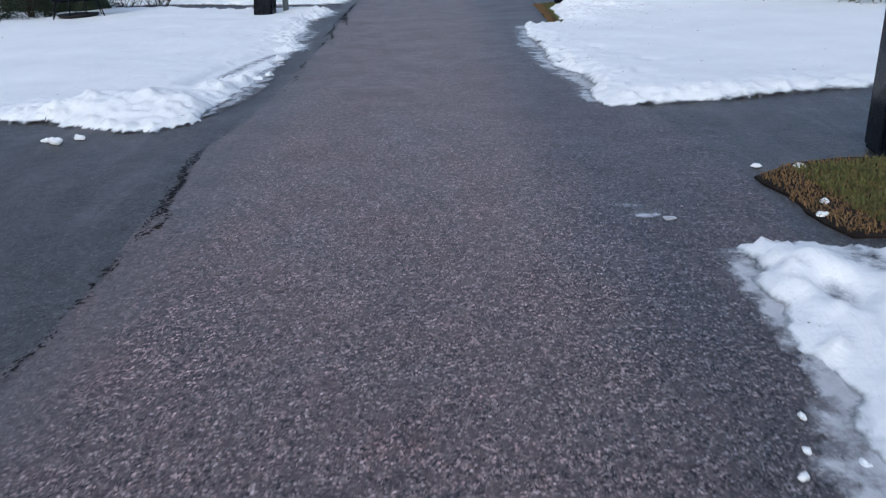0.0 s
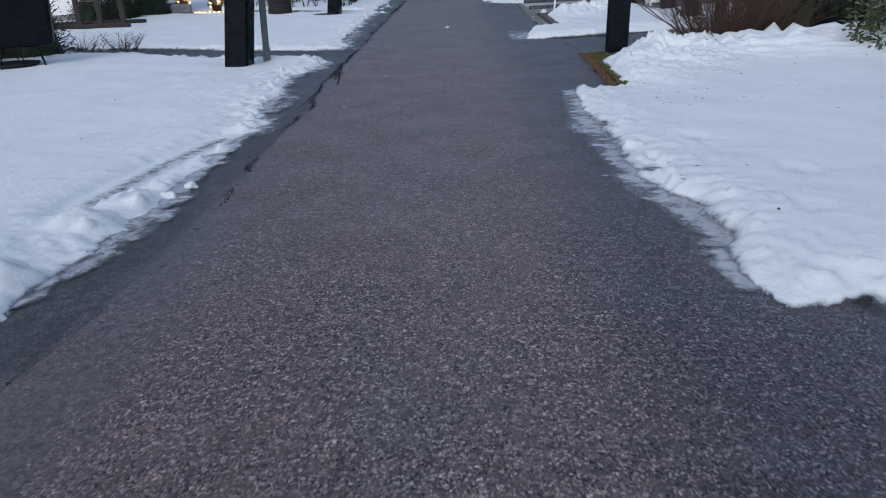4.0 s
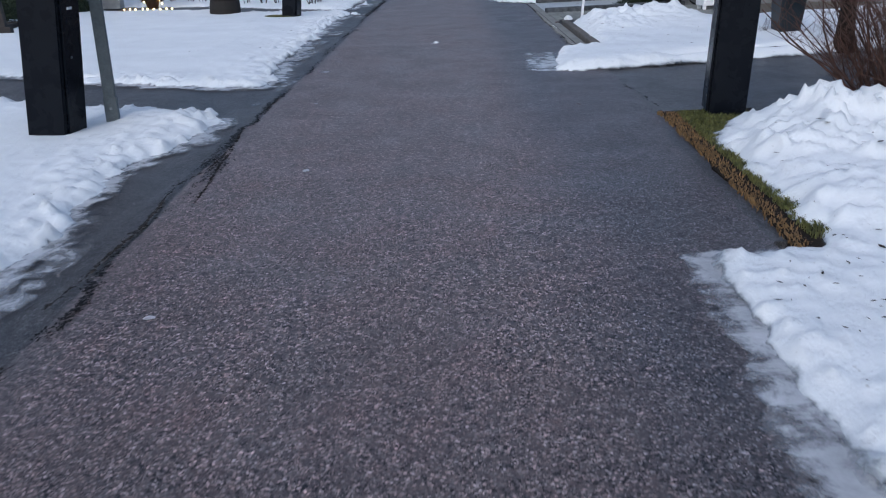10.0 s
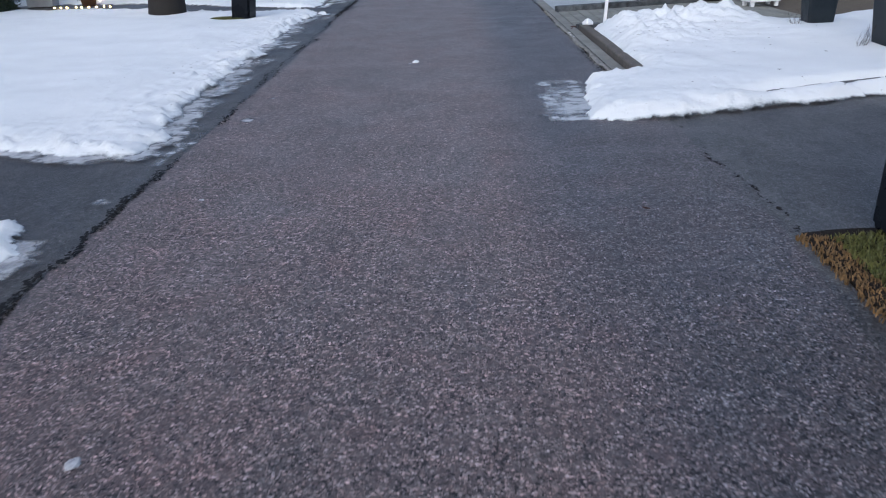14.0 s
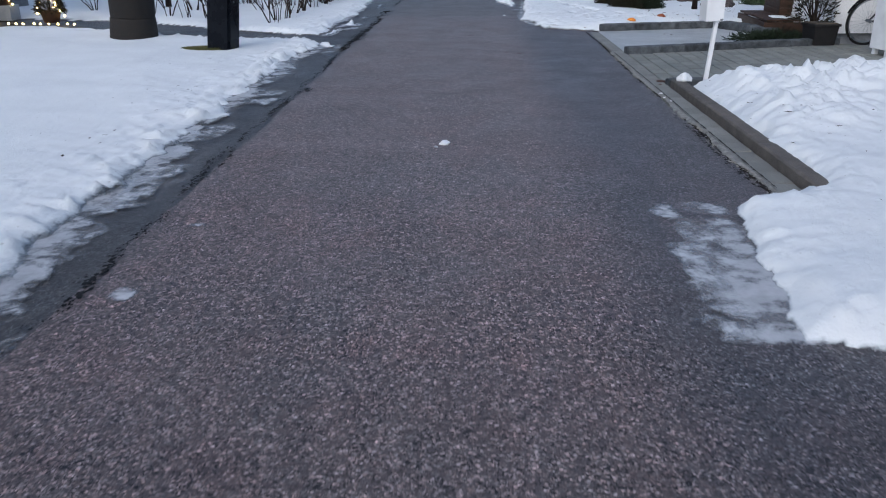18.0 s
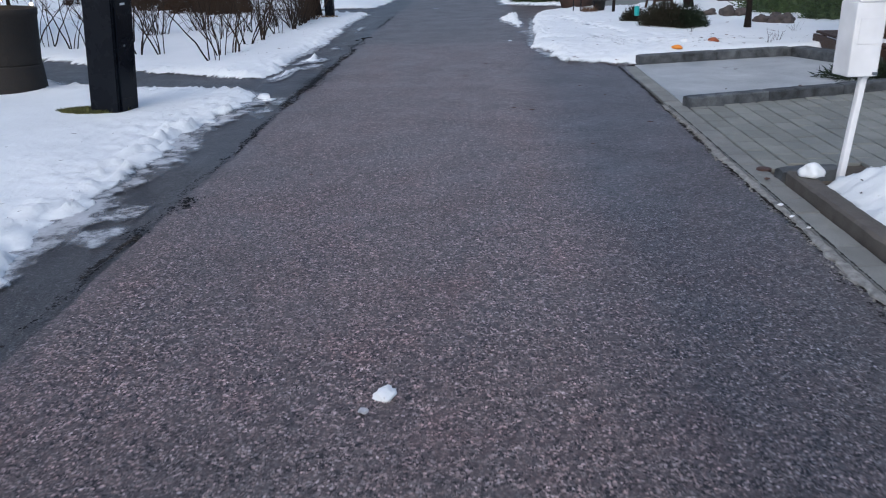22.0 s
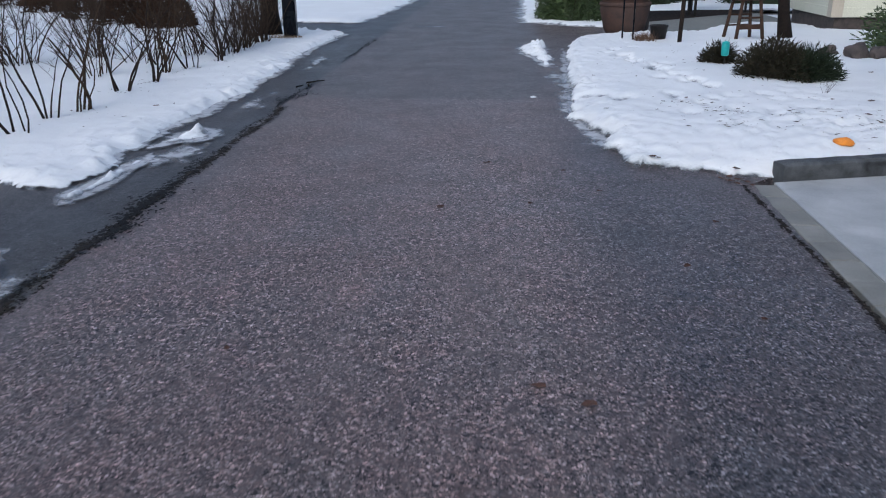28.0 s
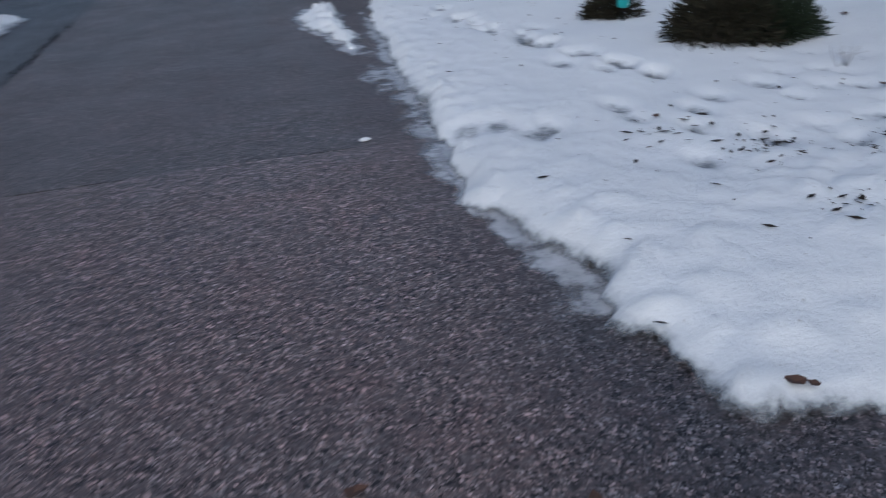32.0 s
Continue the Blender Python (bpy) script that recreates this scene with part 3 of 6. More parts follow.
def build_snow():
    rng = random.Random(31)
    tracks = [(1.55 + 0.28 * k + rng.uniform(-0.12, 0.12), 39.2 - 0.33 * k + rng.uniform(-0.12, 0.12), rng.uniform(0.08, 0.12), 0.07) for k in range(9)]
    paws = [(1.94, 35.58), (2.0, 35.42), (2.18, 34.95), (2.26, 34.64), (2.13, 34.48), (2.35, 34.26), (1.92, 34.74), (1.84, 33.45), (1.85, 33.68), (2.41, 33.65), (2.21, 33.45), (2.04, 33.17), (2.79, 33.75), (2.3, 32.92), (2.6, 32.71), (1.86, 32.75), (3.26, 33.52), (2.78, 33.44), (1.72, 37.53), (2.03, 37.81), (1.73, 36.89), (1.84, 36.23), (1.97, 35.76), (2.2, 36.12), (1.0, 33.73), (1.17, 33.66), (1.28, 33.41), (1.39, 33.51)]
    tracks += [(x, y, rng.uniform(0.11, 0.16), 0.1) for x, y in paws]
    tracks += [(1.67 + 0.63 * k / 21 + rng.uniform(-0.13, 0.13), 37.2 - 2.9 * k / 21 + rng.uniform(-0.08, 0.08), rng.uniform(0.07, 0.1), 0.13) for k in range(22)]
    tracks += [(rng.uniform(2.6, 4.4), rng.uniform(32.0, 34.5), rng.uniform(0.08, 0.13), 0.07) for _ in range(26)]
    snow_patch("snow_bank", [(-20, -6), (-20, 0.3), (-6, 0.5), (-3.2, 0.2), (-2.4, -1), (-2.4, -6)], "high", "white snow bank behind a driveway", seed=1, step=0.08)
    snow_patch("snow_bank", [(-22, 8.6), (-5, 7.6), (-4.0, 7.3), (-2.9, 6.8), (-2.45, 6.62), (-2.18, 7.05), (-2.08, 7.7), (-2.04, 8.9), (-2.06, 9.6), (-2.05, 10.6), (-1.96, 11.3), (-2.03, 11.8), (-2.12, 12.6), (-2.24, 13.2), (-2.26, 13.9), (-2.28, 14.3), (-2.38, 14.8), (-2.35, 15.4), (-2.2, 15.75), (-2.1, 16.2), (-2.12, 16.8), (-2.35, 17.15), (-2.75, 17.3), (-3.8, 17.5), (-4.6, 17.9), (-6, 18.8), (-8, 20), (-22, 23)],
               "high", "white trampled snow bank beside the lane", seed=2, step=0.033, rough=1.3, grooves=[([(-2.64, 8.5), (-2.56, 9.1), (-2.42, 9.75), (-2.3, 10.6), (-2.18, 11.3)], 0.17, 0.15)], mounds=[(-2.3, 7.3, 0.25, 0.06), (-2.25, 8.3, 0.22, 0.07), (-2.75, 7.6, 0.4, 0.09), (-3.3, 7.5, 0.35, 0.08), (-2.3, 8.9, 0.2, 0.05), (-2.5, 16.4, 0.4, 0.04), (-3.0, 16.8, 0.3, 0.05)], keep=(-2.6, 0, 7.1, 16.9), slush=0.24)
    snow_patch("snow_bank", [(-24, 25), (-6.8, 20.3), (-5.3, 19.6), (-3.95, 18.95), (-2.65, 18.5), (-2.2, 18.6), (-2.13, 19.2), (-2.15, 19.9), (-2.3, 20.9), (-2.3, 22.2), (-2.4, 23.7), (-2.5, 25.3), (-2.5, 26.2), (-2.66, 27.1), (-2.46, 27.7), (-2.4, 28.4), (-2.48, 29.05), (-3.1, 29.6), (-4.2, 29.8), (-5.4, 30.2), (-8, 31.5), (-24, 33)],
               "high", "white smooth snow bank with a crumbled rim", seed=3, step=0.036, rough=1.35, slush=0.3, soft=0.1)
    snow_patch("snow_bank", [(-24, 36), (-7.2, 33), (-5.6, 32), (-4.4, 31), (-3.2, 30.45), (-2.65, 30.28), (-2.7, 30.9), (-2.78, 31.5), (-2.8, 32.35), (-2.7, 33.2), (-2.66, 33.7), (-2.7, 34.4), (-2.72, 35.3), (-2.82, 37.1), (-2.8, 39.3), (-2.8, 40.6), (-3.4, 41.1), (-4.5, 41.7), (-7, 43.3), (-24, 47)],
               "high", "white snow bank under a bare hedge", seed=4, step=0.042, slush=0.14, soft=0.07, keep=(-3.0, 0, 31.0, 42))
    snow_patch("snow_ridge", [(-2.66, 31.6), (-2.5, 31.75), (-2.32, 31.95), (-2.34, 32.2), (-2.5, 32.3), (-2.62, 32.1)], "high", "small peaked ridge of ploughed snow", seed=15, step=0.02, depth=0.02, slush=0.2, soft=0.1, rough=0.6, lip=0.08, mounds=[(-2.46, 32.12, 0.065, 0.26), (-2.54, 32.02, 0.07, 0.12)])
    snow_patch("snow_ridge", [(-2.58, 30.1), (-2.5, 30.4), (-2.49, 30.8), (-2.5, 31.2), (-2.58, 31.42), (-2.64, 31.2), (-2.62, 30.7), (-2.65, 30.2)], "high", "small crumbled ridge of ploughed snow", seed=14, step=0.018, depth=0.05, slush=0.14, soft=0.05, rough=0.6, lip=0.05)
    snow_patch("snow_bank", [(-26, 45.5), (-6.5, 43.8), (-4.8, 43.3), (-3.0, 43.0), (-2.8, 45), (-2.6, 51), (-2.5, 60), (-26, 62)], "high", "white snow bank beyond a driveway", seed=5, step=0.09)
    snow_patch("snow_bank", [(1.1, -6), (1.05, 1.5), (1.16, 2.0), (1.3, 2.3), (1.31, 2.6), (1.35, 3.0), (1.36, 3.4), (1.25, 3.75), (1.5, 3.76), (1.85, 3.72), (2.1, 3.6), (3, 3.6), (6, 3.5), (20, 3.2), (20, -6)],
               "low", "white melting snow with footprints beside the lane", seed=6, step=0.038, depth=0.09, dents=[(1.63, 3.05, 0.16, 0.2), (1.75, 2.6, 0.2, 0.1), (1.9, 3.4, 0.3, 0.1), (2.1, 2.9, 0.25, 0.08)], lip=0.2, slush=0.3, keep=(0, 1.5, -6, 3.7))
    snow_patch("snow_bank", [(22, 9.5), (3.96, 7.4), (2.55, 7.02), (1.92, 6.92), (1.38, 6.92), (1.35, 7.4), (1.38, 8.0), (1.46, 8.45), (1.32, 8.82), (1.22, 9.05), (1.22, 9.3), (1.2, 9.7), (1.13, 10.9), (1.2, 11.5), (1.2, 12.4), (1.26, 13.15), (1.55, 13.2), (1.85, 13.22), (1.9, 13.5), (1.95, 14.2), (1.92, 14.8), (1.95, 15.25), (2.04, 15.7), (2.22, 16.15), (2.5, 16.45), (3.5, 16.4), (22, 17)],
               "low", "white snow bank with footprints and a ploughed mound", seed=7, step=0.034, soft=0.13, rough=0.9, lip=0.13,
               mounds=[(2.75, 15.5, 0.45, 0.2), (2.4, 14.8, 0.4, 0.12), (2.2, 13.9, 0.5, 0.09), (4.3, 15.75, 0.8, 0.17), (3.4, 15.5, 0.6, 0.16), (5.5, 15.8, 0.9, 0.17), (6.8, 15.9, 1.0, 0.16), (3.1, 14.6, 0.6, 0.1)], dents=[(1.39, 9.4, 0.16, 0.3), (1.27, 9.0, 0.19, 0.3), (1.44, 9.64, 0.09, 0.15), (1.4, 8.52, 0.16, 0.2), (1.42, 7.95, 0.16, 0.2), (1.9, 10.2, 0.16, 0.06), (2.3, 9.1, 0.18, 0.06), (2.0, 8.2, 0.2, 0.05)], slush=0.3, keep=(0, 1.9, 7.1, 13.2))
    snow_patch("snow_bank", [(1.15, 19.25), (1.75, 19.2), (2.8, 19.5), (3.6, 19.8), (6, 20.6), (22, 25), (22, 28), (8, 26.3), (5.5, 25.2), (2.6, 25.27), (2.32, 25.24), (2.14, 25.1), (2.08, 24.5), (2.05, 23), (2.04, 21.32), (1.75, 21.16), (1.42, 21.05), (1.3, 20.3)],
               "low", "white heaped snow behind a granite kerb", seed=8, step=0.03, depth=0.15, rough=0.6, mounds=[(3.0, 24.2, 0.75, 0.18), (3.9, 24.5, 0.5, 0.15), (2.6, 23.1, 0.5, 0.12), (2.55, 24.9, 0.3, 0.07), (4.2, 23.2, 0.5, 0.05)], slush=0.5, keep=(0, 1.42, 19.25, 21.15), lip=0.1, grooves=[([(2.6, 19.75), (2.85, 19.86), (5.4, 20.75), (5.8, 20.9)], 0.2, 0.14)])
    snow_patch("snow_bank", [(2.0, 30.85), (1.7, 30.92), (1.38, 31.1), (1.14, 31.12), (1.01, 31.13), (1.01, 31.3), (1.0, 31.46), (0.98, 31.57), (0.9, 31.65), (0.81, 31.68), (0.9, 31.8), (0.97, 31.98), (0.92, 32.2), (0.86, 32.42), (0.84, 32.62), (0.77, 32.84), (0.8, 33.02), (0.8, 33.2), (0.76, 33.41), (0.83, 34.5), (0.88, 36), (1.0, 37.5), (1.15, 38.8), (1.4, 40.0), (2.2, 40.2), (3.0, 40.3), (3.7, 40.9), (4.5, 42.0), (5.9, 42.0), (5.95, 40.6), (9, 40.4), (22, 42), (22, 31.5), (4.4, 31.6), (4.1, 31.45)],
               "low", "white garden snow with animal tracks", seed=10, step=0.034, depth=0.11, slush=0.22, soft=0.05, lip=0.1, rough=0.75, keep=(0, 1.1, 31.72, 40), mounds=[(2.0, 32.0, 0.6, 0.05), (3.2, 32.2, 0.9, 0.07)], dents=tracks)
    snow_patch("snow_bank", [(0.5, 38.9), (0.36, 38.6), (0.4, 38.1), (0.44, 37.7), (0.56, 37.3), (0.64, 36.7), (0.7, 36.3), (0.78, 36.4), (0.8, 37.4), (0.8, 38.7)], "low", "small crumbled ridge of ploughed snow", seed=11, step=0.024, depth=0.09, slush=0.16, rough=1.2, lip=0.06, soft=0.05)
    snow_patch("snow_bank", [(0.5, 43.0), (1.4, 42.2), (2.2, 41.7), (2.6, 42.3), (2.8, 46.0), (22, 48), (22, 62), (0.7, 62)], "low", "white snow bank under a clipped thuja", seed=12, step=0.08)

    for i, (x, y, rx, ry) in enumerate(((-2.15, 24.35, 0.22, 0.25), (-2.2, 24.75, 0.2, 0.2), (0.96, 4.34, 0.2, 0.1), (1.1, 4.15, 0.13, 0.07), (-1.6, 20.62, 0.1, 0.07), (-1.65, 19.7, 0.08, 0.08), (-2.03, 17.5, 0.1, 0.08), (-1.98, 17.05, 0.1, 0.07),  (-2.25, 21.6, 0.16, 0.8), (-2.3, 23.0, 0.18, 0.5),
                                        (-2.0, 8.6, 0.12, 0.6), (-2.05, 12.8, 0.14, 0.8), (-2.25, 16.6, 0.3, 0.35), (-2.3, 28.7, 0.3, 0.4), (-2.4, 33.6, 0.15, 0.8), (-2.45, 36.5, 0.16, 1.0), (-1.95, 18.6, 0.12, 0.7), (1.02, 9.25, 0.1, 0.06), (-2.2, 28.2, 0.14, 0.7), (-2.36, 31.95, 0.16, 0.2), (1.02, 20.9, 0.12, 0.16), (1.03, 20.1, 0.1, 0.5), (1.0, 19.5, 0.12, 0.2), (-1.2, 42.05, 0.5, 0.12), (0.78, 35.4, 0.14, 1.5), (0.78, 33.4, 0.1, 0.6), (-2.35, 31.4, 0.2, 0.5))):
        ice_film(x, y, rx, ry, "thin grey smear of frozen slush on asphalt", 200 + i)


build_snow()

# ---- plants, bits and pieces: builders ----
def tubes(paths, sides=5):
    """Tapered round rods along paths of (place, radius)."""
    verts, faces = [], []
    for path in paths:
        first = len(verts)
        for k, (p, r) in enumerate(path):
            a = Vector(path[max(k - 1, 0)][0])
            b = Vector(path[min(k + 1, len(path) - 1)][0])
            d = (b - a).normalized() if (b - a).length > 1e-6 else Vector((0, 0, 1))
            u = d.orthogonal().normalized()
            w = d.cross(u)
            for i in range(sides):
                t = 2 * math.pi * i / sides
                q = Vector(p) + r * (math.cos(t) * u + math.sin(t) * w)
                verts.append(tuple(q))
        for k in range(len(path) - 1):
            for i in range(sides):
                a, b = first + k * sides + i, first + k * sides + (i + 1) % sides
                faces.append((a, b, b + sides, a + sides))
        faces.append(tuple(first + i for i in reversed(range(sides))))
        end = first + (len(path) - 1) * sides
        faces.append(tuple(end + i for i in range(sides)))
    return verts, faces


def crooked(rng, base, way, length, radius, bends=5, wander=0.18, thin=0.35):
    p, d, out = Vector(base), Vector(way).normalized(), []
    for k in range(bends + 1):
        out.append((tuple(p), radius * (1 - (1 - thin) * k / bends)))
        d = (d + Vector((rng.uniform(-wander, wander), rng.uniform(-wander, wander), rng.uniform(-wander * 0.3, wander * 0.4)))).normalized()
        p = p + d * (length / bends)
    return out


def bare_shrub(m, label, seed, stems=9, tall=1.2, lean=0.35, foot=0.12, thick=0.011, material=None, fine=None, twig_from=0.35, twigs=5, category="shrub", group="bare shrubs", twig_len=0.3):
    rng = random.Random(seed)
    t = thing("bare_shrub", m, label, category, group)
    canes, small = [], []
    for _ in range(stems):
        a = rng.uniform(0, 2 * math.pi)
        r = foot * math.sqrt(rng.random())
        way = (math.cos(a) * lean * rng.random() * 1.6, math.sin(a) * lean * rng.random() * 1.6, 1)
        path = crooked(rng, (r * math.cos(a), r * math.sin(a), -0.03), way, tall * rng.uniform(0.6, 1.05), thick * rng.uniform(0.45, 1.3), 6, 0.27)
        canes.append(path)
        for _ in range(twigs):
            k = rng.randrange(max(1, int(twig_from * 6)), 6)
            (p, rad) = path[k]
            b = rng.uniform(0, 2 * math.pi)
            q = crooked(rng, p, (math.cos(b), math.sin(b), rng.uniform(0.3, 1.6)), twig_len * rng.uniform(0.5, 1.3), rad * 0.5, 3, 0.25)
            small.append(q)
            for _ in range(2):
                c = rng.uniform(0, 2 * math.pi)
                small.append(crooked(rng, q[rng.randrange(1, 3)][0], (math.cos(c), math.sin(c), rng.uniform(0, 1.4)), twig_len * 0.45 * rng.uniform(0.5, 1.3), rad * 0.28, 2, 0.3))
    if stems <= 14:
        for path in canes:
            raw("stem", *tubes([path], 6), material or TWIG, t, "", True)
    else:
        raw("cane_mass", *tubes(canes, 5), material or TWIG, t)["kind"] = "stuff"
    raw("brushwood", *tubes(small, 3), fine or material or TWIG, t)["kind"] = "stuff"
    return t


def sprays(rng, count, shape, length, width, droop=0.0):
    """Many small leaf blades inside a shape: shape(rng) gives a place and the way out from the middle."""
    verts, faces = [], []
    for _ in range(count):
        p, out = shape(rng)
        d = (Vector(out) + Vector((rng.gauss(0, 0.5), rng.gauss(0, 0.5), rng.gauss(0, 0.5) - droop))).normalized()
        u = d.orthogonal().normalized()
        u.rotate(Matrix.Rotation(rng.uniform(0, 6.28), 3, d))
        s = rng.uniform(0.6, 1.3)
        q = Vector(p)
        lift = d.cross(u) * width * 0.35
        n = len(verts)
        verts += [tuple(q), tuple(q + d * length * s * 0.5 + u * width * s * 0.5 + lift), tuple(q + d * length * s), tuple(q + d * length * s * 0.5 - u * width * s * 0.5 + lift)]
        faces += [(n, n + 1, n + 2), (n, n + 2, n + 3)]
    return verts, faces


def dome(rx, ry, h, seed, fill=0.55):
    lumpy = random.Random(seed)
    bumps = [(lumpy.uniform(0, 6.28), lumpy.uniform(0.75, 1.15)) for _ in range(7)]

    def shape(rng):
        a, e = rng.uniform(0, 2 * math.pi), math.asin(rng.uniform(0.0, 1))
        k = max((s * math.exp(-((a - b + math.pi) % (2 * math.pi) - math.pi) ** 2)) for b, s in bumps)
        r = (fill + (1 - fill) * rng.random()) * (0.6 + 0.5 * k)
        out = (math.cos(a) * math.cos(e), math.sin(a) * math.cos(e), math.sin(e))
        return (rx * r * out[0], ry * r * out[1], h * r * out[2]), out
    return shape


def leafy_bush(name, m, label, seed, rx, ry, h, count, length, width, material, category="bush", stems=TWIG, droop=0.0, fill=0.5, group="", core=0.0):
    rng = random.Random(seed)
    t = thing(name, m, label, category, group)
    raw("foliage", *sprays(rng, count, dome(rx, ry, h, seed, fill), length, width, droop), material, t)["kind"] = "stuff"
    if core:
        bm = bmesh.new()
        bmesh.ops.create_icosphere(bm, subdivisions=3, radius=1.0)
        for v in bm.verts:
            k = core * (1 + 0.3 * noise.noise(v.co * 2.5 + Vector((seed, 0, 0))))
            v.co = Vector((v.co.x * rx * k, v.co.y * ry * k, max(v.co.z, 0) * h * k))
        part("inner_growth", bm, material, t)
    paths = []
    for _ in range(16):
        a, e = rng.uniform(0, 6.28), rng.uniform(0.2, 1.5)
        paths.append(crooked(rng, (rng.uniform(-0.1, 0.1) * rx, rng.uniform(-0.1, 0.1) * ry, -0.03), (rx * math.cos(a) * math.cos(e), ry * math.sin(a) * math.cos(e), h * math.sin(e) + 0.05), 0.8 * max(h, 0.6 * rx), 0.012, 4, 0.15))
    raw("branchwork", *tubes(paths, 4), stems, t)["kind"] = "stuff"
    return t


def rock(name, m, size, material, label, category, seed, detail=3, rough=0.3, group="", flat=1.0, kind=""):
    """A lump with an uneven surface, resting on its base."""
    bm = bmesh.new()
    bmesh.ops.create_icosphere(bm, subdivisions=detail, radius=1.0)
    off = Vector((seed * 3.1, seed * 1.7, seed * 0.9))
    for v in bm.verts:
        k = 1 + rough * noise.noise(v.co * 1.3 + off) + 0.4 * rough * noise.noise(v.co * 3.4 + off)
        v.co = Vector((v.co.x * size[0] * k, v.co.y * size[1] * k, max(v.co.z, -0.35) * size[2] * k))
    ob = part(name, bm, material, None, "", True)
    ob.matrix_basis = m
    return tagged(ob, label, category, group, kind)


def blades(name, patch, count, material, tall, label, seed, category="grass", lean=0.6, base=0.0):
    """Grass blades scattered over a patch outline."""
    rng = random.Random(seed)
    o = np.array(patch)
    verts, faces = [], []
    made = 0
    while made < count:
        x, y = rng.uniform(o[:, 0].min(), o[:, 0].max()), rng.uniform(o[:, 1].min(), o[:, 1].max())
        if inside_distance(np.array([x]), np.array([y]), patch)[0] < 0.03 * rng.random():
            continue
        made += 1
        a, h = rng.uniform(0, 6.28), tall * rng.uniform(0.5, 1.3)
        w = 0.004 * rng.uniform(0.7, 1.5)
        b = rng.uniform(0, 6.28)
        tip = (x + lean * h * math.cos(b), y + lean * h * math.sin(b), base + h * rng.uniform(0.5, 1) + 0.01)
        mid = (x + 0.35 * lean * h * math.cos(b), y + 0.35 * lean * h * math.sin(b), base + h * 0.55 + 0.01)
        n = len(verts)
        verts += [(x - w * math.cos(a), y - w * math.sin(a), base - 0.01), (x + w * math.cos(a), y + w * math.sin(a), base - 0.01),
                  (mid[0] + 0.7 * w * math.cos(a), mid[1] + 0.7 * w * math.sin(a), mid[2]), (mid[0] - 0.7 * w * math.cos(a), mid[1] - 0.7 * w * math.sin(a), mid[2]), tip]
        faces += [(n, n + 1, n + 2, n + 3), (n + 3, n + 2, n + 4)]
    return tagged(raw(name, verts, faces, material), label, category, "", "stuff")


# ---- the lane: joint, cracks, loose snow ----
def crack(name, line, width, label, seed, broken=0.3, top=0.004, step=0.02, material=None, flakes=3):
    """A crumbled open joint along a line: a chain of ragged dark pits, denser and thinner by turns."""
    rng = random.Random(seed)
    verts, faces = [], []
    for (ax, ay), (bx, by) in zip(line, line[1:]):
        k = max(2, int(math.hypot(bx - ax, by - ay) / step))
        turn = math.atan2(by - ay, bx - ax)
        for i in range(k):
            x, y = ax + (bx - ax) * i / k, ay + (by - ay) * i / k
            px, py = np.array([x]), np.array([y])
            show = float(fbm(px, py, 1.1, 4, seed)[0]) * 1.3 + broken
            if show <= 0:
                continue
            off = 0.07 * float(fbm(px, py, 2.4, 5, seed + 5)[0]) + 0.03 * float(fbm(px, py, 13.0, 3, seed + 6)[0])
            for f in range(1 + (rng.random() < show * 2) * flakes):
                side = off + rng.gauss(0, 1) * width * min(1.0, show * 2) * (0 if f == 0 else 1)
                cx, cy = x - math.sin(turn) * side + rng.uniform(-step, step), y + math.cos(turn) * side + rng.uniform(-step, step)
                r = (0.0035 + 0.0075 * min(1.0, show * 1.5)) * rng.uniform(0.4, 1.4)
                n, count = len(verts), rng.randrange(5, 8)
                skew = turn + rng.gauss(0, 0.5)
                for c in range(count):
                    t = 2 * math.pi * c / count
                    u, w = r * 1.8 * rng.uniform(0.6, 1.2) * math.cos(t), r * rng.uniform(0.5, 1.1) * math.sin(t)
                    verts.append((cx + u * math.cos(skew) - w * math.sin(skew), cy + u * math.sin(skew) + w * math.cos(skew), top + 0.0004 * (f + (i % 3))))
                faces.append(tuple(range(n, n + count)))
    return tagged(raw(name, verts, faces, material or CRACK), label, "crack", "", "structure")


def seam_film(line, width, label, seed, broken=0.0, top=0.0035, wander=0.09):
    """Dark crumbs lying along a line, fading to both sides and broken by turns."""
    pts = []
    for (ax, ay), (bx, by) in zip(line, line[1:]):
        k = max(2, int(math.hypot(bx - ax, by - ay) / 0.05))
        pts += [(ax + (bx - ax) * i / k, ay + (by - ay) * i / k) for i in range(k)]
    p = np.array(pts + [line[-1]])
    show = np.clip(1.0 + broken + 1.6 * fbm(p[:, 0], p[:, 1], 0.8, 4, seed), 0, 1.1)
    side = wander * fbm(p[:, 0], p[:, 1], 1.6, 5, seed + 3)
    verts, faces, melt = [], [], []
    across = (-1.0, -0.6, -0.25, 0.0, 0.25, 0.6, 1.0)
    for i, (x, y) in enumerate(p):
        for c in across:
            verts.append((x + side[i] + c * width, y, top))
            melt.append(float(show[i]) * (1 - abs(c)))
    k = len(across)
    for i in range(len(p) - 1):
        for c in range(k - 1):
            a = i * k + c
            faces.append((a, a + 1, a + k + 1, a + k))
    ob = raw("joint_crumbs", verts, faces, DIRT)
    ob.data.attributes.new("melt", "FLOAT", "POINT").data.foreach_set("value", melt)
    return tagged(ob, label, "crack", "", "structure")


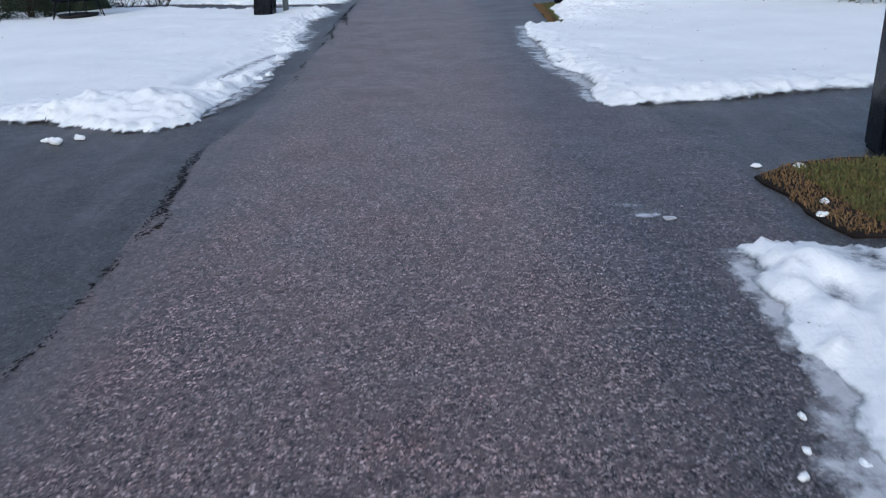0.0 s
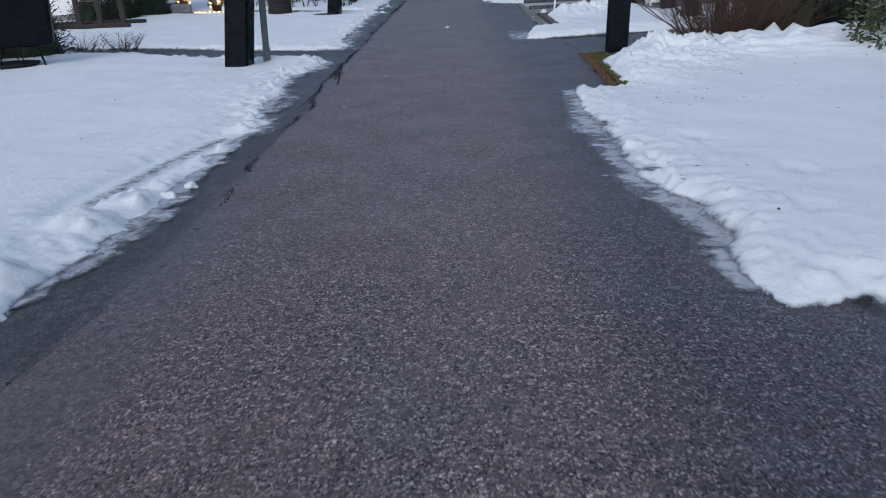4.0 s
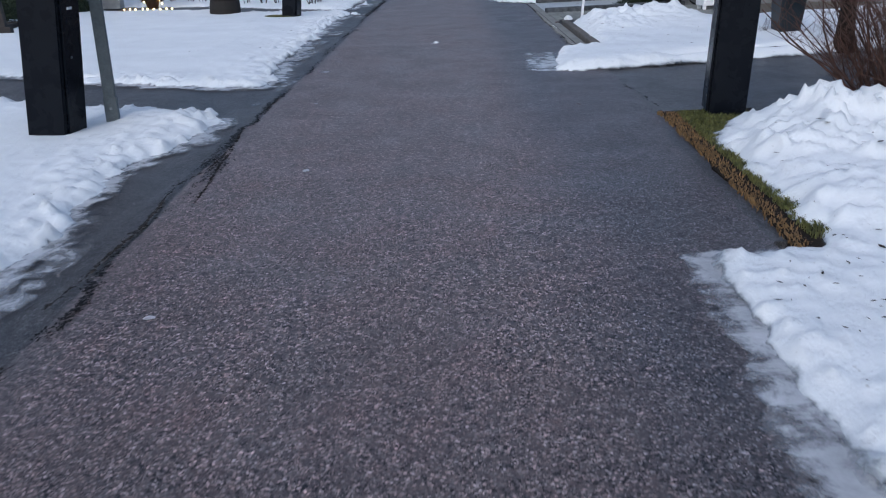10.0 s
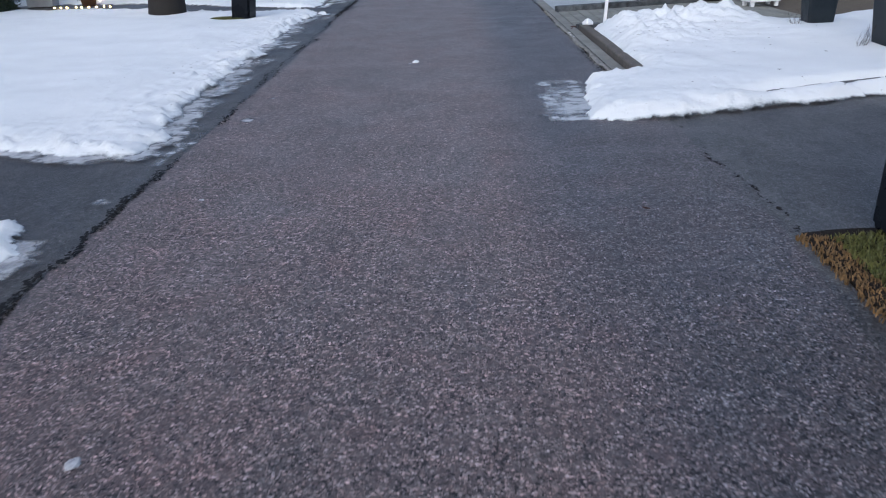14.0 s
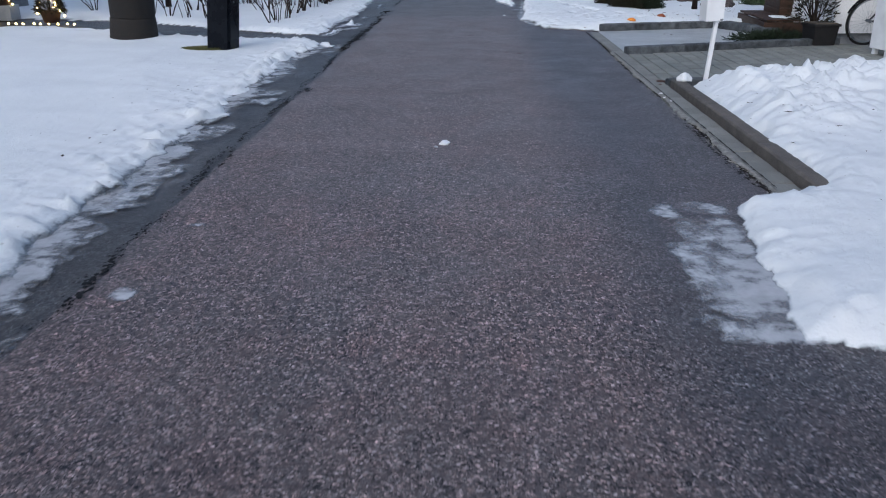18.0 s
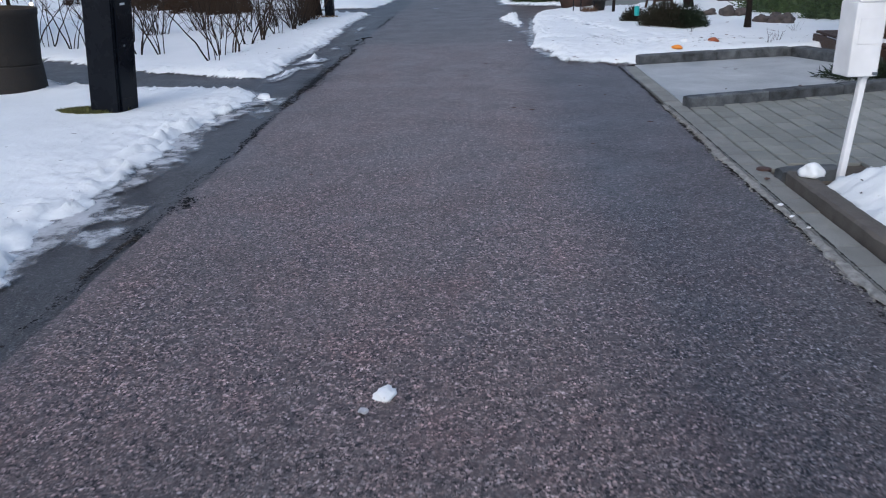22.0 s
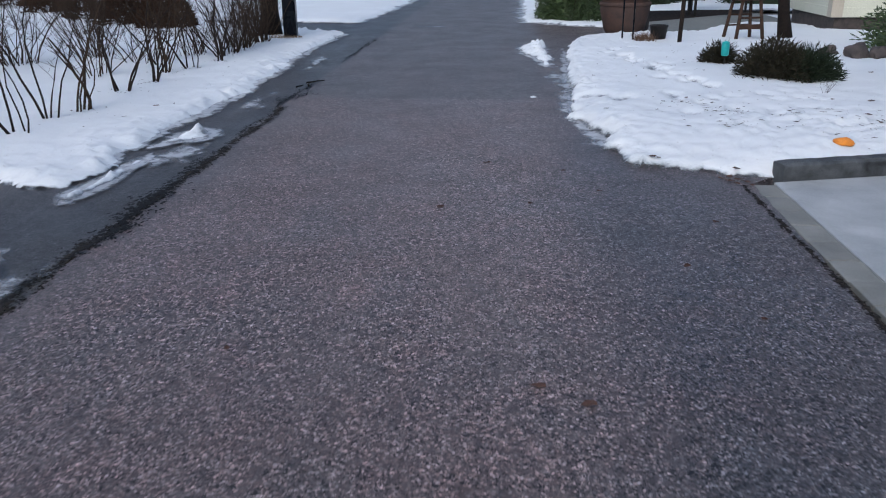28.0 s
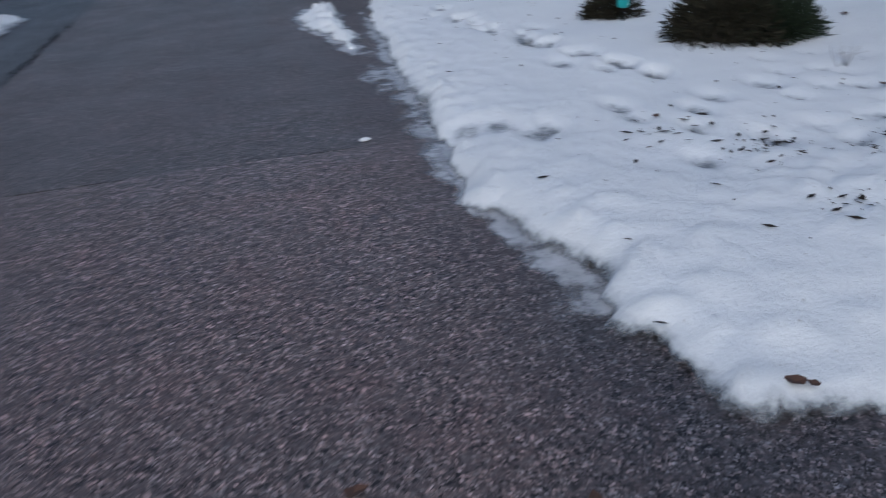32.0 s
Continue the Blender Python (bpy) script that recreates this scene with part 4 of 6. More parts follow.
def build_lane_details():
    joint = [(-1.72, 0), (-1.70, 3.2), (-1.67, 4.4), (-1.82, 5.5), (-1.84, 6.2), (-1.73, 6.9), (-1.62, 7.3), (-1.63, 8.4), (-1.66, 9.8), (-1.71, 10.5), (-1.69, 11.9), (-1.65, 12.7), (-1.8, 13.6), (-1.86, 14.5), (-1.79, 15.3), (-1.85, 16.4), (-1.87, 18.6), (-1.86, 20), (-1.9, 22), (-1.95, 24.3), (-1.99, 26), (-1.99, 28.5), (-2.1, 30.6), (-2.11, 33.2), (-2.12, 40)]
    crack("joint_crack", joint, 0.011, "ragged black crack where two asphalt layers meet", 21, 0.1, 0.005, flakes=2)
    crack("joint_crack", [(x - 0.045, y) for x, y in joint], 0.012, "thin side crack beside the joint", 31, -0.1, 0.006)
    crack("joint_crack", [(-1.75, 14.0), (-1.7, 14.8), (-1.72, 15.3)], 0.05, "wide black gap in the joint", 3, 0.6, 0.007)
    crack("joint_crack", [(-2.02, 24.3), (-1.93, 24.75), (-1.9, 25.1)], 0.05, "wide black gap in the joint", 6, 0.5, 0.007)
    crack("joint_crack", [(-2.2, 33.7), (-2.02, 34.05), (-2.05, 34.5)], 0.05, "broken edge of the joint", 16, 0.5, 0.007)
    crack("joint_dirt", [(-2.05, 27.8), (-2.06, 28.9), (-2.04, 29.5), (-2.02, 29.9), (-2.03, 30.5), (-2.06, 31.3), (-2.0, 32.2)], 0.06, "dark soil and leaf dirt in the open joint", 41, 0.4, 0.005, 0.014, CRACK, 5)
    seam_film([(-2.04, 28.2), (-2.06, 28.9), (-2.04, 29.5), (-2.02, 29.9), (-2.03, 30.5), (-2.06, 31.3), (-2.0, 32.2), (-2.05, 33.4)], 0.085, "dark soil and leaf dirt in the open joint", 71, 0.0)
    seam_film(joint, 0.045, "black crumbs along the joint of two asphalt layers", 72, -0.62, 0.003)
    seam_film([(-1.8, 12.6), (-1.8, 13.6), (-1.83, 14.1), (-1.88, 14.6), (-1.8, 15.0), (-1.79, 15.6), (-1.84, 16.2)], 0.026, "second ragged crack beside the joint", 73, -0.1, 0.004, 0.05)
    seam_film([(-1.56, 13.7), (-1.59, 14.0), (-1.63, 14.45), (-1.68, 14.9), (-1.74, 15.5), (-1.85, 16.4)], 0.024, "ragged edge of the chip layer", 74, -0.3, 0.0045, 0.05)
    seam_film([(1.87, 19.0), (1.9, 17.4), (1.86, 16.7)], 0.03, "dark seam along a driveway", 51, -0.25, 0.004)
    seam_film([(1.755, 21.3), (1.765, 24), (1.745, 26.5), (1.765, 27.9), (1.77, 30.7)], 0.035, "dark gap between asphalt and gutter stones", 61, 0.3, 0.0035, 0.02)
    seam_film([(1.818, 21.0), (1.82, 24.0), (1.818, 27.95)], 0.012, "dark joint behind the mortar strip", 62, 0.5, 0.014, 0.006)
    seam_film([(1.72, 21.3), (1.7, 23.2), (1.72, 25.0), (1.7, 27.2)], 0.05, "dark broken edge of the asphalt", 63, -0.45, 0.0045, 0.03)
    rng = random.Random(5)
    loose = [(-0.32, 22.58, 0.044, 0.022), (-0.38, 22.48, 0.02, 0.008), (-1.04, 14.9, 0.028, 0.006), (-1.3, 12.5, 0.024, 0.005), 
             (-1.4, 17.5, 0.018, 0.006), (-3.15, 6.38, 0.07, 0.04), (-3.0, 6.5, 0.05, 0.03), (-3.25, 6.45, 0.04, 0.025), (0.47, 34.0, 0.03, 0.012), (1.06, 2.02, 0.016, 0.01), (1.12, 2.2, 0.02, 0.013), (1.2, 1.95, 0.024, 0.01),
             (1.0, 1.9, 0.02, 0.012), (1.2, 4.1, 0.035, 0.006), (2.1, 4.25, 0.035, 0.02), (2.0, 5.0, 0.035, 0.015), (2.25, 4.95, 0.04, 0.02), (2.0, 4.05, 0.04, 0.018), (2.11, 25.13, 0.08, 0.06), (-1.98, 9.3, 0.05, 0.03), (-2.06, 9.05, 0.06, 0.03),
              (-2.4, 28.9, 0.11, 0.04), (-2.3, 28.75, 0.08, 0.015)]
    for i, (x, y, r, h) in enumerate(loose):
        rock("snow_lump", pose(x, y, 0.3 * h + (0.085 if x == 2.11 else 0), 0, 0, rng.uniform(0, 360)), (r, r * rng.uniform(0.55, 0.9), h), ICE if h < 0.009 else SNOW_SOLID, "small grey ice remnant on the asphalt" if h < 0.009 else "small lump of white snow on the asphalt", "snow lump", i, 3, 0.45, "snow lumps")
    for x, y, r in [(0.33, 27.98, 0.03), (0.5, 27.87, 0.03), (1.25, 31.19, 0.03), (1.29, 31.17, 0.02), (1.72, 30.88, 0.035), (1.78, 30.95, 0.03), (1.66, 30.84, 0.03), (1.7, 30.78, 0.035), (1.76, 30.82, 0.03), (1.8, 30.76, 0.04), (1.82, 30.68, 0.03), (1.73, 30.72, 0.025), (1.9, 25.3, 0.03), (0.35, 30.2, 0.025), (-0.2, 30.1, 0.035), (0.6, 31.0, 0.025), (-3.2, 33.0, 0.03), (0.05, 31.2, 0.03), (1.1, 29.2, 0.025), (1.3, 28.6, 0.02), (1.4, 29.9, 0.025), (-0.9, 28.2, 0.018), (0.9, 26.4, 0.02), (-1.2, 25.6, 0.02), (1.2, 17.1, 0.025), (1.5, 27.2, 0.03), (0.8, 30.5, 0.02), (3.22, 32.38, 0.03), (3.63, 33.33, 0.04), (3.87, 32.56, 0.035), (3.63, 32.19, 0.035), (4.1, 32.46, 0.05), (3.6, 31.6, 0.025), (3.71, 32.86, 0.03), (3.31, 33.42, 0.03), (3.42, 32.2, 0.03), (3.2, 32.1, 0.025), (4.36, 35.15, 0.04), (4.7, 33.73, 0.04), (4.76, 33.42, 0.03), (1.92, 33.37, 0.025), (3.1, 30.2, 0.03), (3.4, 28.9, 0.03), (2.6, 28.8, 0.02), (3.0, 30.3, 0.025)]:
        bm = bmesh.new()
        k = 9
        ring = [bm.verts.new((r * (1 + 0.35 * math.cos(3 * a)) * math.cos(a), 0.7 * r * math.sin(a), 0.006 + 0.25 * r * rng.random())) for a in (2 * math.pi * i / k for i in range(k))]
        mid = bm.verts.new((0, 0, 0.004))
        for i in range(k):
            bm.faces.new((mid, ring[i], ring[(i + 1) % k]))
        ob = part("dead_leaf", bm, DEAD_LEAF)
        ob.matrix_basis = pose(x, y, snow_z(x, y) + 0.003, 0, 0, rng.uniform(0, 360))
        tagged(ob, "curled brown dead leaf", "leaf", "dead leaves")
    # flecks of bark and leaf on the snow
    verts, faces = [], []
    spots = [(2.1, 32.7, 0.12, 30), (2.25, 32.8, 0.1, 26), (2.06, 32.0, 0.12, 24), (2.6, 32.45, 0.14, 30), (1.8, 33.1, 0.08, 20), (2.9, 31.95, 0.3, 30), (3.5, 31.9, 0.4, 40), (2.0, 12.6, 0.5, 60), (2.2, 13.8, 0.6, 50), (3.0, 14.3, 0.9, 50), (2.2, 15.0, 0.5, 25), (1.9, 11.5, 0.6, 14), (2.8, 10.5, 1.4, 18), (2.4, 7.9, 0.9, 10), (3.0, 24.0, 0.8, 70), (2.5, 22.5, 0.6, 30), (4.2, 24.3, 0.9, 30), (2.6, 20.4, 0.7, 12), (-2.9, 24.5, 0.5, 35), (-3.0, 22.4, 0.6, 25), (-3.3, 27.0, 0.6, 20),
             (-3.5, 13.5, 1.6, 14), (-2.8, 9.0, 0.8, 10), (2.2, 33.0, 0.8, 60), (1.9, 36.0, 0.7, 50), (3.2, 32.5, 0.9, 70), (4.4, 32.4, 0.8, 60), (1.85, 33.45, 0.04, 8), (2.21, 33.45, 0.04, 8), (2.3, 32.92, 0.05, 10), (2.04, 33.2, 0.04, 8), (1.72, 37.53, 0.06, 14), (2.03, 37.8, 0.07, 14), (2.6, 32.7, 0.05, 8), (1.95, 35.5, 0.05, 8), (2.6, 37.6, 0.6, 30), (-3.2, 35.0, 0.7, 24), (-3.3, 32.0, 0.5, 14), (1.7, 2.8, 0.5, 14), (-2.6, 8.0, 0.5, 8), (1.6, 9.0, 0.4, 10)] + [(x, y, 0.12, 26) for x, y in ((-3.87, 32.84), (-3.95, 33.87), (-3.92, 34.6), (-4.1, 35.4), (-3.9, 35.7), (-3.75, 36.3), (-3.8, 36.9), (-3.8, 37.6), (-3.85, 38.4))]
    for x0, y0, s, k in spots:
        for _ in range(k):
            x, y = rng.gauss(x0, s), rng.gauss(y0, s)
            z = snow_z(x, y)
            if z < 0.03:
                continue
            r, a = 0.005 + 0.016 * rng.random() ** 2.5, rng.uniform(0, 6.28)
            n = len(verts)
            for c in range(4):
                q = a + c * math.pi / 2
                e = r * (1.8 if c % 2 else 0.6)
                verts.append((x + e * math.cos(q), y + e * math.sin(q), z + 0.004 + 0.004 * rng.random()))
            faces.append((n, n + 1, n + 2, n + 3))
    tagged(raw("plant_debris", verts, faces, FLECK), "dark flecks of bark and leaf on the snow", "debris", "", "stuff")


# ---- grass ----
def build_grass():
    first = [(1.92, 4.78), (1.95, 4.1), (2.0, 3.75), (2.5, 3.72), (3.2, 4.3), (3.3, 5.1), (2.6, 5.1), (2.2, 5.02)]
    second = [(1.88, 16.66), (1.85, 15.85), (1.82, 15.2), (1.8, 14.6), (1.76, 13.15), (2.0, 13.2), (2.2, 14.3), (2.3, 15.3), (2.7, 16.2), (2.7, 16.75), (2.2, 16.72)]
    third = [(-4.32, 28.02), (-4.2, 27.93), (-4.02, 27.86), (-3.8, 27.84), (-3.63, 27.88), (-3.52, 27.97), (-3.52, 28.12), (-3.7, 28.2), (-3.95, 28.2), (-4.15, 28.14)]
    for i, p in enumerate((first, second, third)):
        slab("grass_ground", [tuple(q) for q in p], 0.006 if i < 2 else 0.05, 0.06, SOIL, "dark soil under short winter grass", "soil", "structure", 0.03, i)
    blades("grass_green", [(2.15, 4.9), (2.2, 3.9), (2.6, 3.75), (3.2, 4.4), (3.2, 5.1)], 5000, GRASS_GREEN, 0.045, "short green winter grass round a black column", 1)
    blades("grass_dry", first, 4600, GRASS_DRY, 0.025, "flattened straw-coloured grass", 2, lean=1.2)
    blades("grass_green", [(1.98, 16.6), (1.95, 15.8), (1.92, 14.8), (1.86, 13.3), (2.0, 13.3), (2.25, 15.0), (2.65, 16.2), (2.6, 16.7)], 11000, GRASS_GREEN, 0.035, "short green winter grass round a black column", 3)
    blades("grass_dry", [(1.83, 16.66), (1.8, 15.2), (1.72, 13.15), (1.84, 13.2), (1.93, 15.0), (2.02, 16.6)], 1700, GRASS_DRY, 0.022, "flattened straw-coloured grass along the asphalt", 4, lean=1.2)
    blades("grass_green", third, 4200, GRASS_GREEN, 0.035, "green moss and grass at a black column", 5, base=0.05)
    blades("grass_dry", [(2.2, 38.75), (2.55, 38.75), (2.6, 39.2), (2.2, 39.2)], 420, GRASS_BROWN, 0.2, "dry brown ornamental grass in the snow", 6, lean=0.6)


build_lane_details()
build_grass()
rng_stick = random.Random(66)
for x, y, turn, size in ((-2.08, 34.95, 38, 0.24), (-2.2, 34.62, 75, 0.13), (-2.12, 34.72, 110, 0.12)):
    stem = crooked(rng_stick, (-size / 2, 0, 0.012), (1, 0.05, 0.0), size, 0.011, 6, 0.12, 0.5)
    side = crooked(rng_stick, stem[3][0], (0.7, 0.6, 0.05), size * 0.4, 0.006, 4, 0.2)
    flat = [[((q[0], q[1], max(r, min(0.03, q[2]))), r) for q, r in path] for path in (stem, side)]
    stick = raw("fallen_stick", *tubes(flat, 6), BARK, None, "", True)
    stick.matrix_basis = pose(x, y, 0.0, 0, 0, turn)
    tagged(stick, "short dark broken stick lying on wet asphalt", "stick", "fallen sticks")

# ---- columns with mail hatches ----
def mail_column(m, label, w, deep, tall, hatch=1):
    t = thing("mail_column", m, label, "column", "black mail columns")
    part("body", box((w, deep, tall), (0, 0, 0), 0.006), BLACK, t)
    front = part("front_plate", box((w * 0.96, 0.02, tall - 0.02), (0, -deep / 2 - 0.012, 0.01), 0.003), BLACK, t)
    part("side_plate", box((0.018, deep * 0.86, tall - 0.12), (hatch * (w / 2 + 0.011), 0, 0.04), 0.003), BLACK, t)
    part("lid", box((w + 0.05, deep + 0.06, 0.03), (0, 0, tall), 0.006), BLACK, t, "slightly overhanging black lid")
    lock = lathe([(0.011, 0), (0.011, 0.006), (0.006, 0.008)], 12)
    bmesh.ops.transform(lock, matrix=pose(hatch * (w / 2 + 0.02), -deep * 0.12, 0.72, 0, hatch * 90, 0), verts=lock.verts)
    part("lock", lock, ZINC, t, "small round steel lock")
    part("name_plate", box((0.004, 0.07, 0.022), (hatch * (w / 2 + 0.022), -0.02, 1.1), 0.001), WHITE, t, "small white name plate")
    return t


mail_column(pose(-3.41, 16.15, 0.0, 0, 7, -6), "black square metal mail column standing in snow", 0.34, 0.3, 1.45)
mail_column(pose(2.41, 16.57, 0.0, 0, 2, -8), "black square metal mail column in a grass patch", 0.315, 0.3, 1.45, -1)
mail_column(pose(-3.71, 28.07, 0.0, 0, 6.0, -12), "black square metal mail column in snow and moss", 0.32, 0.3, 1.45)
mail_column(pose(3.02, 5.2, 0.0, 0, 0, -8), "black square metal mail column beside a driveway", 0.33, 0.3, 1.45, -1)

rod = thing("marker_pole", pose(-3.04, 16.45, 0.0, 0, 1, 12), "leaning galvanised steel pole stuck in the snow", "pole")
POLE = plain("weathered_steel_profile", (0.06, 0.075, 0.085), (0.1, 0.12, 0.13), 9, 0.5, 0.3, 0.08)
part("profile", box((0.1, 0.06, 1.6), (0, 0, -0.05), 0.008), POLE, rod)
part("sleeve", box((0.112, 0.072, 0.35), (0, 0, -0.05), 0.006), POLE, rod, "wider foot sleeve")
part("bolt", lathe([(0.012, 0), (0.012, 0.012)], 6), ZINC, rod).matrix_basis = pose(0, -0.036, 0.2, 90)
board = thing("shelf_board", pose(-3.2, 16.15, 1.467, 0, 7, 10), "grey-green weathered plank laid across a column", "board")
part("plank", box((1.3, 0.26, 0.03), (0.25, 0, 0.002), 0.004), WOOD, board)
part("batten", box((0.05, 0.24, 0.03), (0.8, 0, -0.028), 0.003), WOOD, board)


# ---- white letter box on a pole ----
post = thing("letter_box", pose(2.34, 25.34, 0.0, 0, 4.5, 8), "white metal letter box on a slightly leaning white pole", "letter box")
part("pole", box((0.042, 0.042, 0.72), (0.05, 0, -0.02), 0.006), WHITE, post)
body = part("box_body", box((0.195, 0.18, 0.45), (0.0, 0.02, 0.67), 0.006, 1.0, (0, -4, 0)), WHITE, post)
part("box_lid", box((0.21, 0.2, 0.025), (-0.017, 0.02, 1.12), 0.005, 1.0, (0, -4, 0)), WHITE, post)
part("bracket", box((0.045, 0.06, 0.02), (0.05, 0, 0.655), 0.003), WHITE, post, "steel bracket under the box")
part("latch", box((0.03, 0.012, 0.018), (0.075, -0.076, 0.685), 0.002, 1.0, (0, -4, 0)), ZINC, post, "small steel latch")
part("hatch_front", box((0.16, 0.006, 0.16), (0.0, -0.072, 0.87), 0.002, 1.0, (0, -4, 0)), WHITE, post)


# ---- kerbs, gutter stones, slab, pavers ----
def hewn(long, width, high, deep, seed):
    """A long stone with worn, slightly uneven edges, lying along x."""
    rng = random.Random(seed)
    k, r = max(6, int(long / 0.06)), 0.012
    ring = [(-0.5, -deep), (-0.5, high * 0.35), (-0.5, high - r), (-0.5, high), (0.5, high), (0.5, high - r), (0.5, -deep)]
    bm = bmesh.new()
    rows = []
    for i in range(k + 1):
        x = -long / 2 + long * i / k
        chip = rng.uniform(0, 0.012) if rng.random() < 0.35 else rng.uniform(0, 0.004)
        end = 0.006 if i in (0, k) else 0
        row = []
        for c, (a, z) in enumerate(ring):
            y = a * width
            if c in (2, 5):
                y, z = y + rng.uniform(-0.002, 0.002), z - chip
            elif c in (3, 4):
                y, z = y - math.copysign(r + chip, a), z - end - rng.uniform(0, 0.003)
            elif c == 1:
                y += rng.uniform(-0.003, 0.004)
            row.append(bm.verts.new((x, y, z)))
        rows.append(row)
    for a, b in zip(rows, rows[1:]):
        for c in range(len(ring) - 1):
            bm.faces.new((a[c], b[c], b[c + 1], a[c + 1]))
    bm.faces.new(rows[0])
    bm.faces.new(rows[-1][::-1])
    bmesh.ops.recalc_face_normals(bm, faces=bm.faces[:])
    return bm


def stone_row(name, a, b, count, width, high, deep, material, label, category, piece, side=1, gap=0.008):
    """A row of stones from a to b; they lie to one side of the line."""
    own = thing(name, pose(0, 0, 0), label, category)
    own["kind"] = "structure"
    d = Vector((b[0] - a[0], b[1] - a[1], 0))
    turn = math.degrees(math.atan2(d.y, d.x))
    size = d.length / count
    rng = random.Random(count)
    me = None
    for i in range(count):
        c = Vector((*a, 0)) + d * ((i + 0.5) / count) + Vector((-d.y, d.x, 0)).normalized() * width / 2 * side
        if me is None:
            ob = part(piece, hewn(size - gap, width, high, deep, count), material, own)
            me = ob.data
        else:
            ob = new(piece, me)
            ob.parent = own
        ob.matrix_basis = pose(c.x, c.y, rng.uniform(-0.004, 0.004), rng.uniform(-0.4, 0.4), rng.uniform(-0.3, 0.3), turn + rng.uniform(-0.4, 0.4))
    return own


KERB = plain("grey_granite_kerb", (0.014, 0.017, 0.02), (0.125, 0.138, 0.15), 7, 0.8, 0, 0.8, fine=170)
KERB_BROWN = plain("stained_kerb_stone", (0.06, 0.052, 0.045), (0.135, 0.12, 0.105), 6, 0.8, 0, 0.5, fine=150)
vary_by_piece(KERB)
vary_by_piece(KERB_BROWN)
stone_row("kerb_lane", (1.995, 20.9), (2.005, 25.27), 3, 0.13, 0.082, 0.12, KERB_BROWN, "brown-stained concrete kerb holding back snow", "kerb", "kerb_stone", -1)
stone_row("kerb_end", (1.99, 25.29), (2.4, 25.37), 1, 0.1, 0.075, 0.1, KERB, "short dark kerb stone", "kerb", "kerb_stone")
stone_row("kerb_slab_front", (2.0, 27.85), (5.3, 28.95), 4, 0.14, 0.1, 0.1, KERB, "dark granite kerb in front of a concrete slab", "kerb", "kerb_stone")
stone_row("kerb_slab_back", (2.05, 30.8), (4.15, 31.32), 2, 0.14, 0.12, 0.1, KERB, "dark granite kerb behind a concrete slab", "kerb", "kerb_stone")
stone_row("kerb_slab_side", (4.15, 31.4), (4.62, 30.1), 2, 0.22, 0.12, 0.1, KERB, "wide granite kerb beside a wooden deck", "kerb", "kerb_stone")
stone_row("kerb_bed", (2.85, 19.86), (5.4, 20.75), 4, 0.1, 0.085, 0.1, KERB, "dark kerb stones along a snowy bed", "kerb", "kerb_stone")
slab("paving_bed", [(1.77, 20.9), (1.77, 30.8), (1.98, 30.8), (1.98, 27.95), (5.2, 29.0), (9, 29.2), (9, 25.0), (2.0, 25.3), (2.0, 20.9)], -0.025, 0.08, EARTH, "dark sand bed under the pavers", "paving")
slab("entrance_slab", [(1.985, 28.0), (1.985, 30.76), (4.1, 31.3), (4.6, 30.1), (4.3, 28.75)], 0.006, 0.08, CONCRETE, "wet pale-grey concrete slab with puddle marks", "slab")


GUTTER = plain("pale_worn_gutter_stone", (0.155, 0.158, 0.146), (0.235, 0.236, 0.22), 5, 0.75, 0, 0.4, fine=140)
vary_by_piece(GUTTER, 0.86, 1.1)


def build_paving():
    gutter = thing("gutter", pose(0, 0, 0), "row of worn grey gutter stones beside the asphalt", "gutter")
    gutter["kind"] = "structure"
    rng = random.Random(8)
    edge = part("gutter_stone", box((0.166, 0.27, 0.06), (0, 0, -0.06), 0.005), GUTTER, gutter)
    me = edge.data
    y = 21.0
    first = True
    while y < 30.7:
        ob = edge if first else new("gutter_stone", me)
        first = False
        ob.parent = gutter
        ob.matrix_basis = pose(1.905, y + 0.139, rng.uniform(-0.003, 0.002), rng.uniform(-0.8, 0.8), rng.uniform(-0.8, 0.8), rng.uniform(-0.8, 0.8))
        y += 0.278
    path = thing("paved_path", pose(0, 0, 0), "grey rectangular concrete pavers with dark joints", "paving")
    path["kind"] = "structure"
    stone = part("paver", box((0.162, 0.262, 0.06), (0, 0, -0.06), 0.008), PAVER, path)
    me, first = stone.data, True
    col = 0
    x = 2.085
    while x < 5.6:
        y = 25.72 + (0.139 if col % 2 else 0.0)
        while y < 28.9:
            limit = 27.85 + (x - 2.0) / 3 - 0.1
            near = 25.6 if x < 2.7 else 25.2
            if near < y < limit + 0.22:
                ob = stone if first else new("paver", me)
                first = False
                ob.parent = path
                ob.matrix_basis = pose(x, y, rng.uniform(-0.003, 0.002), rng.uniform(-0.6, 0.6), rng.uniform(-0.6, 0.6), rng.uniform(-0.6, 0.6))
            y += 0.276
        x += 0.174
        col += 1


build_paving()
MORTAR = plain("crumbled_pale_mortar", (0.13, 0.13, 0.122), (0.36, 0.355, 0.335), 16, 0.9, 0, 0.9, fine=90)
vary_by_island(MORTAR, 0.75, 1.2)


